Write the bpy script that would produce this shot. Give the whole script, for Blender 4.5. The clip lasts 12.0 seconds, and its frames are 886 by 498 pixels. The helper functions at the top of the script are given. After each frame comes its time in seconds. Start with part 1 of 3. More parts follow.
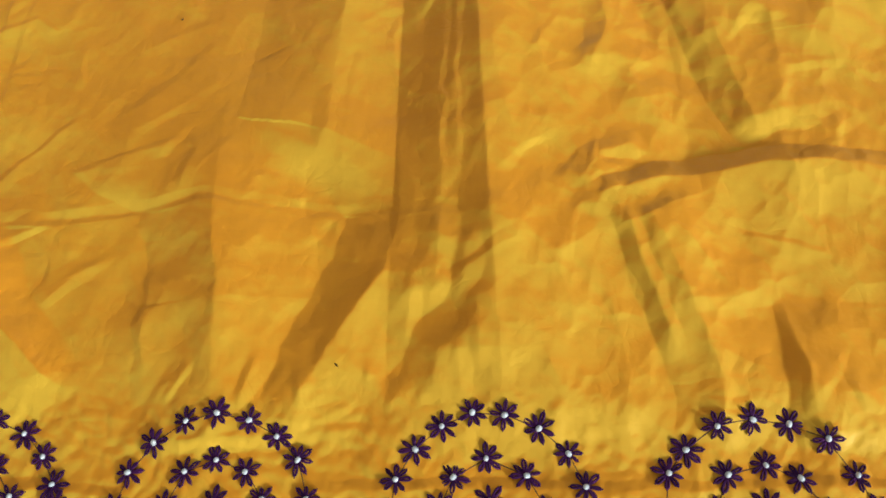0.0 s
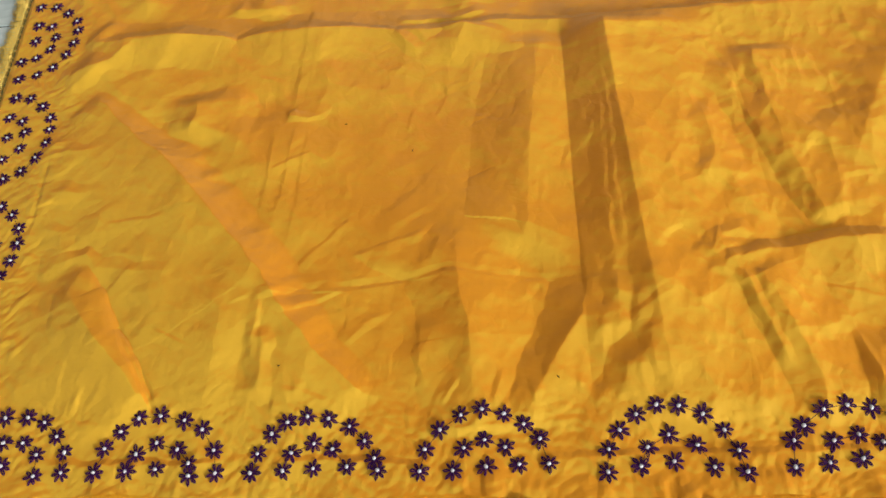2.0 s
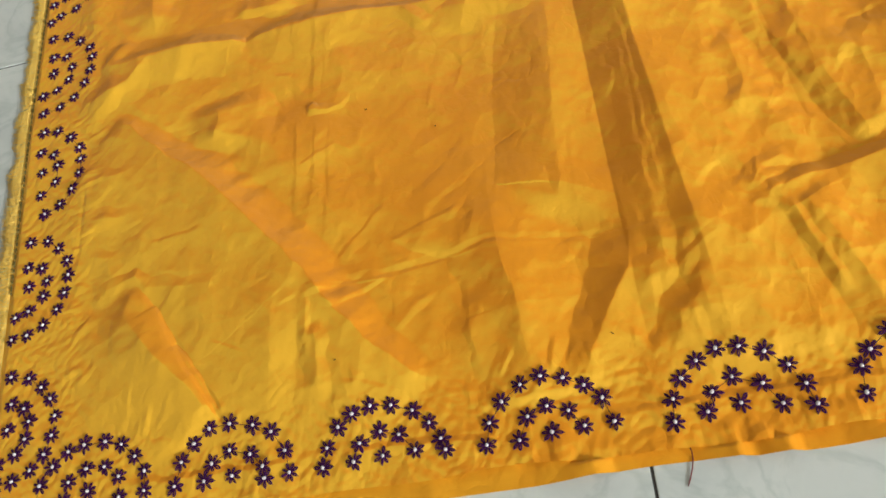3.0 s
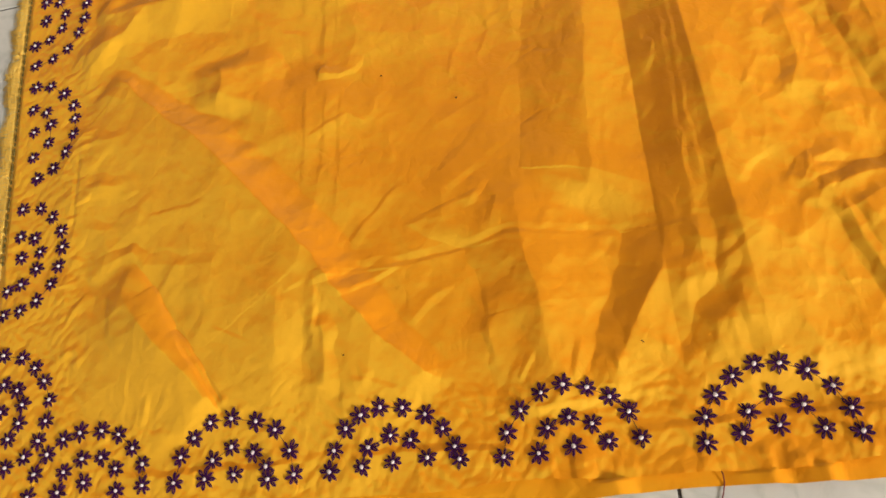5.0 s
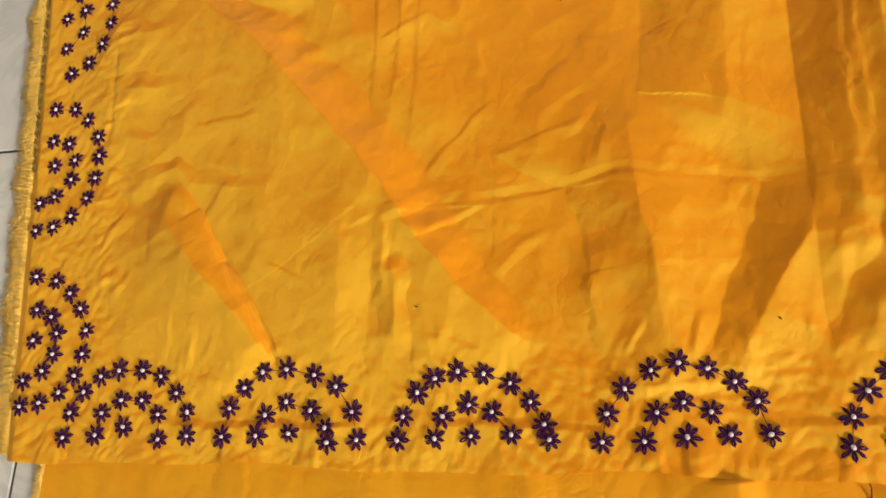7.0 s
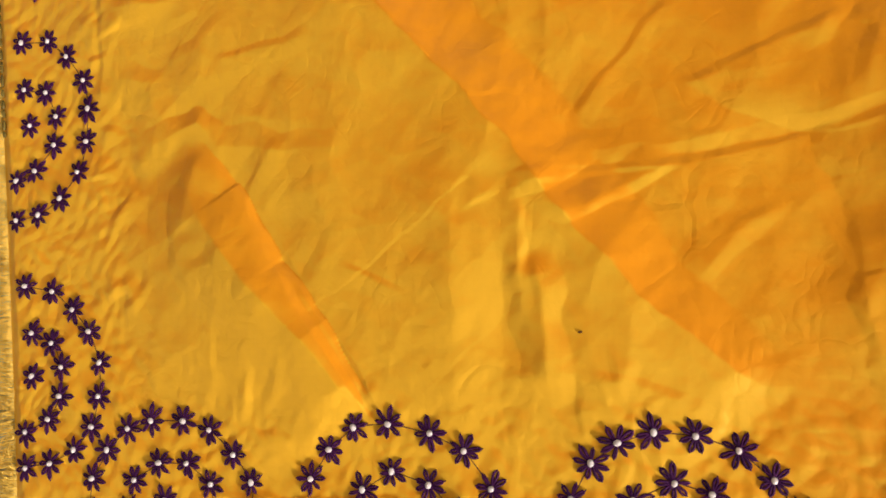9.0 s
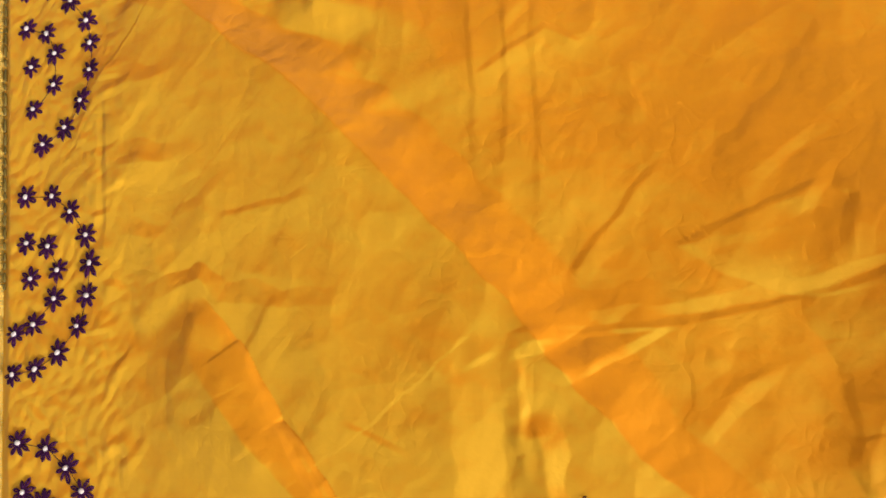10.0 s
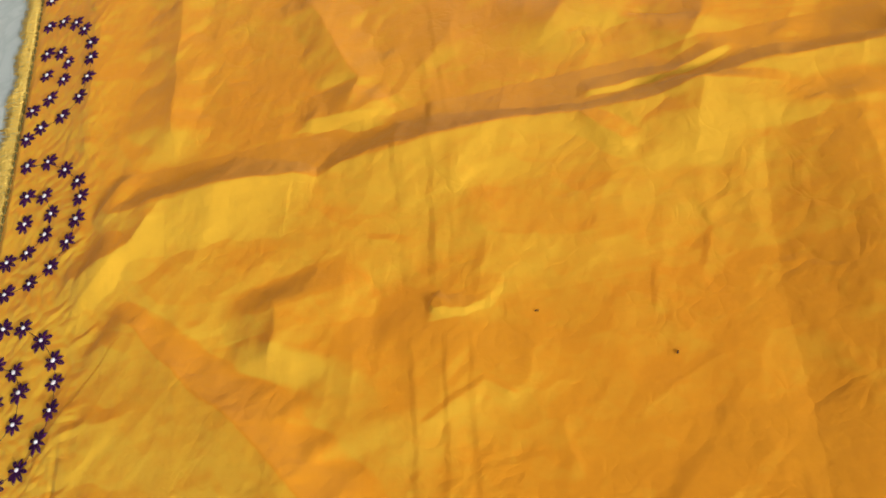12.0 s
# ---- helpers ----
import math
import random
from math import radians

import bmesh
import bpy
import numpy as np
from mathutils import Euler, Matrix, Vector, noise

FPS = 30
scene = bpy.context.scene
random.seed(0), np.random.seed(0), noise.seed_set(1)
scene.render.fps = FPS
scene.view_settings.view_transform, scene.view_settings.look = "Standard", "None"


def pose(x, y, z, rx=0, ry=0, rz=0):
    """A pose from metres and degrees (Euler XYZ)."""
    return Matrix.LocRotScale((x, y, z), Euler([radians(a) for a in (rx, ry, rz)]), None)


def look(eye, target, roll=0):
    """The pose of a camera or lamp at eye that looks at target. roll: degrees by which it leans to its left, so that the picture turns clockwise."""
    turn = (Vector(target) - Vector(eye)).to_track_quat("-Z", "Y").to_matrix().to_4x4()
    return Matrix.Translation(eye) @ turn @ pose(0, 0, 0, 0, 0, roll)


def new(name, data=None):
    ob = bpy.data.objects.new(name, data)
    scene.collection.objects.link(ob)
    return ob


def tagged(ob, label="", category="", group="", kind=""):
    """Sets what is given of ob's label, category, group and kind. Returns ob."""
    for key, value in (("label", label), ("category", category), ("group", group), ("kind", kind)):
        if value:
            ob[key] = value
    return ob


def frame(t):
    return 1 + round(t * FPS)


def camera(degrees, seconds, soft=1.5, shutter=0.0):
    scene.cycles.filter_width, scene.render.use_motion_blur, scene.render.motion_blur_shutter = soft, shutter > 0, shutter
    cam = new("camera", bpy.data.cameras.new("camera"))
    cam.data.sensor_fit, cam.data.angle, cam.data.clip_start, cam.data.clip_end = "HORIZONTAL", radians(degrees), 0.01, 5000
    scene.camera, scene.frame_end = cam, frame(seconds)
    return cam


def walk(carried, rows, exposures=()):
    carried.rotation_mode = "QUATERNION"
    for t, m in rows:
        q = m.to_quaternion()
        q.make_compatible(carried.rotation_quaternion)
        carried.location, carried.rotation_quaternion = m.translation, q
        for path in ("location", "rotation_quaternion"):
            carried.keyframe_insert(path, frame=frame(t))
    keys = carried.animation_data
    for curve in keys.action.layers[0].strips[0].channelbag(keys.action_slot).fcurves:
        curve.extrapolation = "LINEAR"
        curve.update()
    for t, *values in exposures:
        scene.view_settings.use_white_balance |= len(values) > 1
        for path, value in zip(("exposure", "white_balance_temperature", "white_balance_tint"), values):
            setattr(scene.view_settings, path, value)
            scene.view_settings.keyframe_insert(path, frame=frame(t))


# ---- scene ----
cam = camera(58.0, 12.0, soft=1.7)
PATH = [
    (0, (0.505, -0.056, 0.451), (0.344, 0.805, -1.347), -9.7),
    (0.5, (0.455, -0.094, 0.5), (0.343, 0.738, -1.315), -8.1),
    (1, (0.42, -0.134, 0.575), (0.352, 0.776, -1.204), -4.6),
    (1.5, (0.38, -0.171, 0.624), (0.234, 0.832, -1.1), -7.8),
    (2, (0.381, -0.209, 0.655), (0.173, 0.886, -1.006), -10.8),
    (2.5, (0.379, -0.215, 0.658), (0.118, 0.872, -1.0), -16.3),
    (3, (0.389, -0.197, 0.658), (0.059, 0.819, -1.033), -25.2),
    (3.2, (0.397, -0.187, 0.656), (0.061, 0.804, -1.049), -27.8),
    (4.8, (0.385, -0.136, 0.648), (0.007, 0.749, -1.105), -29.1),
    (5, (0.379, -0.12, 0.639), (0.003, 0.735, -1.129), -28.6),
    (5.5, (0.366, -0.11, 0.631), (-0.026, 0.716, -1.147), -27.1),
    (6, (0.361, -0.098, 0.619), (-0.078, 0.682, -1.169), -29.3),
    (6.5, (0.345, -0.075, 0.597), (-0.13, 0.628, -1.215), -34.2),
    (7, (0.324, -0.04, 0.565), (-0.179, 0.556, -1.276), -40.5),
    (7.2, (0.313, -0.029, 0.549), (-0.202, 0.523, -1.303), -43.1),
    (8.8, (0.213, 0.076, 0.399), (-0.4, 0.338, -1.487), -68.4),
    (9, (0.211, 0.085, 0.402), (-0.4, 0.353, -1.483), -68.5),
    (9.5, (0.21, 0.102, 0.405), (-0.376, 0.455, -1.474), -62.3),
    (10, (0.208, 0.117, 0.416), (-0.349, 0.621, -1.438), -51.9),
    (10.5, (0.205, 0.126, 0.432), (-0.307, 0.795, -1.383), -42.0),
    (11, (0.225, 0.151, 0.429), (-0.325, 0.917, -1.335), -40.6),
    (11.5, (0.236, 0.161, 0.433), (-0.274, 1.094, -1.261), -35.1),
    (12, (0.25, 0.169, 0.44), (-0.206, 1.223, -1.197), -31.3),
]
EXPOSURES = [(0, -0.15, 5150, -13), (1, -0.13, 5300, -8), (2.5, -0.12, 5800, -2), (3.2, -0.1, 6000, 0), (4.8, -0.06, 7000, 11), (7.2, -0.05, 7100, 12), (9.5, 0.0, 6900, 11), (12, 0.04, 5800, 0)]
walk(cam, [(t, look(eye, target, roll)) for t, eye, target, roll in PATH], EXPOSURES)

# ---- light: a sky outside, let in through the window of a plain room ----
world = bpy.data.worlds.new("sky")
scene.world = world
world.use_nodes = True
wt = world.node_tree
sky = wt.nodes.new("ShaderNodeTexSky")
sky.sky_type, sky.sun_disc = "NISHITA", False
sky.sun_elevation, sky.sun_rotation = radians(42), radians(200)
wt.links.new(sky.outputs["Color"], wt.nodes["Background"].inputs["Color"])
wt.nodes["Background"].inputs["Strength"].default_value = 0.12


def area_light(name, eye, target, wide, high, watts, colour):
    lamp = bpy.data.lights.new(name, "AREA")
    lamp.shape, lamp.size, lamp.size_y = "RECTANGLE", wide, high
    lamp.energy, lamp.color = watts, colour
    ob = new(name, lamp)
    ob.matrix_world = look(eye, target)
    return ob


area_light("window_daylight", (8.6, -7.35, 3.5), (0.3, 0.25, 0.0), 2.9, 1.9, 2080, (1.0, 0.97, 0.92))
# Added fill from the north, source unseen, to brighten folds tipped that way.
area_light("north_fill", (0.15, 2.95, 1.45), (0.1, 0.4, 0.1), 0.9, 1.5, 6.0, (1.0, 0.97, 0.93))


# ---- materials ----
def material(name, colour, rough=0.6, metal=0.0, **more):
    m = bpy.data.materials.new(name)
    m.use_nodes = True
    b = m.node_tree.nodes["Principled BSDF"]
    b.inputs["Base Color"].default_value = (*colour, 1)
    b.inputs["Roughness"].default_value = rough
    b.inputs["Metallic"].default_value = metal
    for key, value in more.items():
        b.inputs[key.replace("_", " ")].default_value = value
    return m, m.node_tree, b


def node(tree, kind, **inputs):
    n = tree.nodes.new(kind)
    for key, value in inputs.items():
        n.inputs[key.replace("_", " ")].default_value = value
    return n


def ramp(tree, source, low, high, a, b):
    r = tree.nodes.new("ShaderNodeValToRGB")
    r.color_ramp.elements[0].position, r.color_ramp.elements[1].position = low, high
    r.color_ramp.elements[0].color, r.color_ramp.elements[1].color = (*a, 1), (*b, 1)
    tree.links.new(source, r.inputs["Fac"])
    return r.outputs["Color"]


def silk(name, colour, deep, pale, weft_sheen):
    """Plain-woven shot taffeta: soft gloss, uneven dyeing, sheen put into the colour, slubs in both thread directions
    and fine crushed creases.
    """
    m, t, b = material(name, colour, 0.5)
    b.inputs["Specular IOR Level"].default_value = 0.5
    b.inputs["Specular Tint"].default_value = (0.95, 0.92, 0.40, 1)
    b.inputs["Sheen Weight"].default_value = 0.12
    b.inputs["Sheen Roughness"].default_value = 0.4
    b.inputs["Sheen Tint"].default_value = (1.0, 0.9, 0.5, 1)
    place = t.nodes.new("ShaderNodeNewGeometry").outputs["Position"]
    blot = node(t, "ShaderNodeTexNoise", Scale=9.0, Detail=4.0, Roughness=0.6)
    t.links.new(place, blot.inputs["Vector"])
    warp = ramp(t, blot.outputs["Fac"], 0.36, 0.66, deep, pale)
    # Shot weave: sheen put into the colour by slope, orange warp against yellow weft.
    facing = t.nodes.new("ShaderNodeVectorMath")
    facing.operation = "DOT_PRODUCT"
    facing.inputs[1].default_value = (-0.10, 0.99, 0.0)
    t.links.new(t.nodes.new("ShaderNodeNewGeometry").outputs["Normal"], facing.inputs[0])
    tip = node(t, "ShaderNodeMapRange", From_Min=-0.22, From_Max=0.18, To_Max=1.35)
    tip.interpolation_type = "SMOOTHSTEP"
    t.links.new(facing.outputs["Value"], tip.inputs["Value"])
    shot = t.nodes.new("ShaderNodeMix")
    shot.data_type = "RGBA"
    shot.inputs["A"].default_value = (*weft_sheen, 1)
    # Painted sheen: the colour turns yellower towards the embroidered corner.
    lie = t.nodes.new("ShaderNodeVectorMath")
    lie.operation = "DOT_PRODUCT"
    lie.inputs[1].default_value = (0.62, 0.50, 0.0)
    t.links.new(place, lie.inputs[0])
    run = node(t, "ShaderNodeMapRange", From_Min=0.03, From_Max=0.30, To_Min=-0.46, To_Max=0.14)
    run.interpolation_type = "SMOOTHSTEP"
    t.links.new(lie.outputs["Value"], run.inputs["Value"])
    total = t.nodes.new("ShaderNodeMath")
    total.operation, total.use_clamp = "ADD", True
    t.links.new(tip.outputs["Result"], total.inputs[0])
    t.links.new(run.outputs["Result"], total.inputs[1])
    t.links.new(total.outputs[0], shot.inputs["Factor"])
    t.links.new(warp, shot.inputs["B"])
    dyed_sheen = shot.outputs["Result"]
    long_ = t.nodes.new("ShaderNodeMapping")
    long_.inputs["Scale"].default_value = (420, 14, 1)
    across = t.nodes.new("ShaderNodeMapping")
    across.inputs["Scale"].default_value = (16, 520, 1)
    fibres = []
    for way in (long_, across):
        t.links.new(place, way.inputs["Vector"])
        f = node(t, "ShaderNodeTexNoise", Scale=1.0, Detail=2.0)
        t.links.new(way.outputs["Vector"], f.inputs["Vector"])
        fibres.append(f.outputs["Fac"])
    both = t.nodes.new("ShaderNodeMath")
    both.operation = "ADD"
    t.links.new(fibres[0], both.inputs[0])
    t.links.new(fibres[1], both.inputs[1])
    slub = ramp(t, both.outputs[0], 0.7, 1.3, (0.988, 0.988, 0.988), (1.008, 1.008, 1.008))
    mix = t.nodes.new("ShaderNodeMix")
    mix.data_type, mix.blend_type = "RGBA", "MULTIPLY"
    mix.inputs["Factor"].default_value = 1.0
    t.links.new(dyed_sheen, mix.inputs["A"])
    t.links.new(slub, mix.inputs["B"])
    t.links.new(mix.outputs["Result"], b.inputs["Base Color"])
    crush = node(t, "ShaderNodeTexNoise", Scale=70.0, Detail=4.0, Roughness=0.6, Distortion=0.2)
    t.links.new(place, crush.inputs["Vector"])
    bump = node(t, "ShaderNodeBump", Strength=0.30, Distance=0.0015)
    t.links.new(crush.outputs["Fac"], bump.inputs["Height"])
    ridges = node(t, "ShaderNodeTexNoise", Scale=26.0, Detail=4.0, Roughness=0.55, Lacunarity=2.2, Distortion=0.6)
    ridges.noise_type = "RIDGED_MULTIFRACTAL"
    t.links.new(place, ridges.inputs["Vector"])
    ridge = node(t, "ShaderNodeBump", Strength=0.30, Distance=0.0009)
    t.links.new(ridges.outputs["Fac"], ridge.inputs["Height"])
    t.links.new(bump.outputs["Normal"], ridge.inputs["Normal"])
    weave = node(t, "ShaderNodeBump", Strength=0.05, Distance=0.0003)
    t.links.new(both.outputs[0], weave.inputs["Height"])
    # Thin broken lines where the cloth was crushed.
    bend = node(t, "ShaderNodeTexNoise", Scale=22.0, Detail=2.0)
    t.links.new(place, bend.inputs["Vector"])
    shift = t.nodes.new("ShaderNodeMix")
    shift.data_type, shift.blend_type = "RGBA", "ADD"
    shift.inputs["Factor"].default_value = 0.045
    t.links.new(place, shift.inputs["A"])
    t.links.new(bend.outputs["Color"], shift.inputs["B"])
    last = ridge.outputs["Normal"]
    for scale, strength, deep_ in ((34.0, 0.26, 0.0010), (85.0, 0.22, 0.0005)):
        crack = node(t, "ShaderNodeTexVoronoi", Scale=scale)
        crack.feature = "DISTANCE_TO_EDGE"
        t.links.new(shift.outputs["Result"], crack.inputs["Vector"])
        rise = node(t, "ShaderNodeMapRange", From_Min=0.0, From_Max=0.16)
        t.links.new(crack.outputs["Distance"], rise.inputs["Value"])
        fade = node(t, "ShaderNodeTexNoise", Scale=scale * 0.3, Detail=1.0)
        t.links.new(place, fade.inputs["Vector"])
        much = node(t, "ShaderNodeMapRange", From_Min=0.42, From_Max=0.66, To_Max=strength)
        t.links.new(fade.outputs["Fac"], much.inputs["Value"])
        line = node(t, "ShaderNodeBump", Distance=deep_)
        t.links.new(much.outputs["Result"], line.inputs["Strength"])
        t.links.new(rise.outputs["Result"], line.inputs["Height"])
        t.links.new(last, line.inputs["Normal"])
        last = line.outputs["Normal"]
    t.links.new(last, weave.inputs["Normal"])
    t.links.new(weave.outputs["Normal"], b.inputs["Normal"])
    return m


# The last colour of YELLOW is lifted to paint the corner brighter.
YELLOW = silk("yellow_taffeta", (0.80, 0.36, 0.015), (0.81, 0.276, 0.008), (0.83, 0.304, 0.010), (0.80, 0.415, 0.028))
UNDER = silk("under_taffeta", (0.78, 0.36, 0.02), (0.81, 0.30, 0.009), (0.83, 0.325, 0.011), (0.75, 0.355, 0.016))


def thread_material(name, dark, light, rough):
    m, t, b = material(name, dark, rough, Specular_IOR_Level=0.2)
    info = t.nodes.new("ShaderNodeObjectInfo")
    t.links.new(ramp(t, info.outputs["Random"], 0.0, 1.0, dark, light), b.inputs["Base Color"])
    twist = node(t, "ShaderNodeTexNoise", Scale=1400.0, Detail=2.0)
    place = t.nodes.new("ShaderNodeNewGeometry").outputs["Position"]
    t.links.new(place, twist.inputs["Vector"])
    bump = node(t, "ShaderNodeBump", Strength=0.5, Distance=0.0003)
    t.links.new(twist.outputs["Fac"], bump.inputs["Height"])
    t.links.new(bump.outputs["Normal"], b.inputs["Normal"])
    return m


PURPLE = thread_material("purple_floss", (0.036, 0.003, 0.044), (0.058, 0.005, 0.064), 0.8)
LINK = thread_material("purple_link_thread", (0.09, 0.03, 0.03), (0.18, 0.07, 0.03), 0.6)
MAROON = thread_material("maroon_thread", (0.16, 0.02, 0.02), (0.16, 0.02, 0.02), 0.6)
FRINGE = thread_material("frayed_silk", (0.86, 0.57, 0.12), (0.90, 0.62, 0.15), 0.5)
ZARI = thread_material("olive_zari", (0.11, 0.075, 0.015), (0.20, 0.14, 0.03), 0.4)
LINT = thread_material("brown_lint", (0.10, 0.035, 0.012), (0.10, 0.035, 0.012), 0.8)
BEAD = material("pearl_bead", (0.68, 0.62, 0.64), 0.32, Coat_Weight=0.5)[0]


def marble():
    m, t, b = material("white_marble_tile", (0.70, 0.69, 0.67), 0.22)
    place = t.nodes.new("ShaderNodeNewGeometry").outputs["Position"]
    cloud = node(t, "ShaderNodeTexNoise", Scale=5.0, Detail=6.0, Roughness=0.6, Distortion=1.2)
    t.links.new(place, cloud.inputs["Vector"])
    base = ramp(t, cloud.outputs["Fac"], 0.35, 0.62, (0.54, 0.555, 0.55), (0.66, 0.66, 0.64))
    vein = node(t, "ShaderNodeTexNoise", Scale=7.0, Detail=5.0, Roughness=0.55, Distortion=2.5)
    t.links.new(place, vein.inputs["Vector"])
    line = t.nodes.new("ShaderNodeValToRGB")
    line.color_ramp.elements[0].position, line.color_ramp.elements[0].color = 0.44, (1, 1, 1, 1)
    line.color_ramp.elements[1].position, line.color_ramp.elements[1].color = 0.56, (1, 1, 1, 1)
    mid = line.color_ramp.elements.new(0.5)
    mid.color = (0.86, 0.88, 0.875, 1)
    t.links.new(vein.outputs["Fac"], line.inputs["Fac"])
    mix = t.nodes.new("ShaderNodeMix")
    mix.data_type, mix.blend_type = "RGBA", "MULTIPLY"
    mix.inputs["Factor"].default_value = 1.0
    t.links.new(base, mix.inputs["A"])
    t.links.new(line.outputs["Color"], mix.inputs["B"])
    t.links.new(mix.outputs["Result"], b.inputs["Base Color"])
    return m


def rough_paint(name, colour, deep):
    m, t, b = material(name, colour, 0.85)
    place = t.nodes.new("ShaderNodeNewGeometry").outputs["Position"]
    n = node(t, "ShaderNodeTexNoise", Scale=3.0, Detail=6.0)
    t.links.new(place, n.inputs["Vector"])
    t.links.new(ramp(t, n.outputs["Fac"], 0.3, 0.7, deep, colour), b.inputs["Base Color"])
    return m


MARBLE = marble()
GROUT = rough_paint("dark_grout", (0.09, 0.08, 0.075), (0.05, 0.045, 0.04))
PLASTER = rough_paint("tan_plaster", (0.34, 0.30, 0.24), (0.28, 0.24, 0.19))
WHITE = rough_paint("ceiling_paint", (0.40, 0.39, 0.36), (0.34, 0.33, 0.31))


# ---- building helpers ----
def mesh_of(name, verts, faces, mat, smooth=True):
    me = bpy.data.meshes.new(name)
    me.from_pydata([tuple(v) for v in verts], [], faces)
    me.materials.append(mat)
    me.polygons.foreach_set("use_smooth", [smooth] * len(me.polygons))
    me.update()
    return me


def part(name, me, parent, label="", m=None):
    ob = new(name, me)
    ob.parent = parent
    if m is not None:
        ob.matrix_basis = m
    if label:
        ob["label"] = label
    return ob


def box(name, lo, hi, mat, bevel=0.0):
    bm = bmesh.new()
    bmesh.ops.create_cube(bm, size=1)
    bmesh.ops.scale(bm, vec=[b - a for a, b in zip(lo, hi)], verts=bm.verts)
    bmesh.ops.translate(bm, vec=[(a + b) / 2 for a, b in zip(lo, hi)], verts=bm.verts)
    if bevel:
        bmesh.ops.bevel(bm, geom=bm.edges, offset=bevel, segments=2, affect="EDGES")
    me = bpy.data.meshes.new(name)
    bm.to_mesh(me)
    bm.free()
    me.materials.append(mat)
    return me


def tube(points, radius, sides=6, closed=False, ends=1.0):
    """Vertices and faces of a round thread along points; ends scales the radius at both ends."""
    pts = [Vector(p) for p in points]
    n = len(pts)
    verts, faces = [], []
    for i, p in enumerate(pts):
        a = pts[(i - 1) % n] if closed or i else pts[0]
        b = pts[(i + 1) % n] if closed or i < n - 1 else pts[-1]
        d = (b - a).normalized()
        side = d.cross(Vector((0, 0, 1)))
        side = side.normalized() if side.length > 1e-6 else Vector((1, 0, 0))
        up = side.cross(d)
        r = radius * (ends if not closed and i in (0, n - 1) else 1.0)
        for k in range(sides):
            w = 2 * math.pi * k / sides
            verts.append(p + side * (r * math.cos(w)) + up * (r * math.sin(w)))
    for i in range(n if closed else n - 1):
        j = (i + 1) % n
        for k in range(sides):
            l = (k + 1) % sides
            faces.append((i * sides + k, i * sides + l, j * sides + l, j * sides + k))
    if not closed:
        faces.append(tuple(range(sides - 1, -1, -1)))
        faces.append(tuple((n - 1) * sides + k for k in range(sides)))
    return verts, faces


# ---- the unseen room that closes the place, toned to set the bounced light ----
FLOOR_Z = -0.004
X0, X1, Y0, Y1, TOP = -2.2, 11.0, -7.45, 3.0, 5.0


def structure(name, me, label, category):
    return tagged(new(name, me), label, category, kind="structure")


def wall_pieces(name, pieces, label):
    root = structure(name, None, label, "wall")
    for lo, hi in pieces:
        part("wall_panel", box("wall_panel", lo, hi, PLASTER), root)
    return root


W = 0.15
wall_pieces("wall_south", [((X0 - W, Y0 - W, FLOOR_Z), (7.0, Y0, TOP)), ((10.2, Y0 - W, FLOOR_Z), (X1 + W, Y0, TOP)),
                           ((7.0, Y0 - W, FLOOR_Z), (10.2, Y0, 2.4)), ((7.0, Y0 - W, 4.6), (10.2, Y0, TOP))],
            "plain tan plastered wall with a wide window opening")
# The opening in this wall is added to go with the north fill.
wall_pieces("wall_north", [((X0 - W, Y1, FLOOR_Z), (-0.35, Y1 + W, TOP)), ((0.65, Y1, FLOOR_Z), (X1 + W, Y1 + W, TOP)),
                           ((-0.35, Y1, 2.25), (0.65, Y1 + W, TOP))], "plain tan plastered wall with an added opening")
wall_pieces("wall_west", [((X0 - W, Y0, FLOOR_Z), (X0, Y1, TOP))], "plain tan plastered wall")
wall_pieces("wall_east", [((X1, Y0, FLOOR_Z), (X1 + W, Y1, TOP))], "plain tan plastered wall")
structure("ceiling", box("ceiling", (X0 - W, Y0 - W, TOP), (X1 + W, Y1 + W, TOP + 0.12), WHITE), "plain grey painted ceiling", "ceiling")

# ---- the floor: marble tiles with dark joints ----
floor = structure("floor", box("floor", (X0 - W, Y0 - W, FLOOR_Z - 0.06), (X1 + W, Y1 + W, FLOOR_Z - 0.0012), GROUT),
                  "white veined marble tile floor with dark joints", "floor")
TILE_X, TILE_Y, JOINT = 0.303, 0.340, 0.0026
tile_mesh = box("tile", (JOINT / 2, JOINT / 2, -0.01), (TILE_X - JOINT / 2, TILE_Y - JOINT / 2, 0), MARBLE, 0.0007)
far_verts, far_faces = [], []
for i in range(-9, 36):
    for j in range(-22, 8):
        x, y = 0.416 + i * TILE_X, 0.602 + j * TILE_Y - 0.68
        if x < X0 - 0.3 or x > X1 or y < Y0 - 0.3 or y > Y1:
            continue
        if -6 <= i <= 6 and -5 <= j <= 7:
            part("tile", tile_mesh, floor, m=pose(x, y, FLOOR_Z))
        else:
            base = len(far_verts)
            far_verts += [(x + a, y + b, FLOOR_Z) for a, b in ((JOINT / 2, JOINT / 2), (TILE_X - JOINT / 2, JOINT / 2), (TILE_X - JOINT / 2, TILE_Y - JOINT / 2), (JOINT / 2, TILE_Y - JOINT / 2))]
            far_faces.append((base, base + 1, base + 2, base + 3))
far = part("far_tiles", mesh_of("far_tiles", far_verts, far_faces, MARBLE, False), floor)
far["kind"] = "stuff"

# ---- the form of the cloth ----
table = np.random.RandomState(7).permutation(512)
angle = np.random.RandomState(11).rand(512) * 2 * np.pi


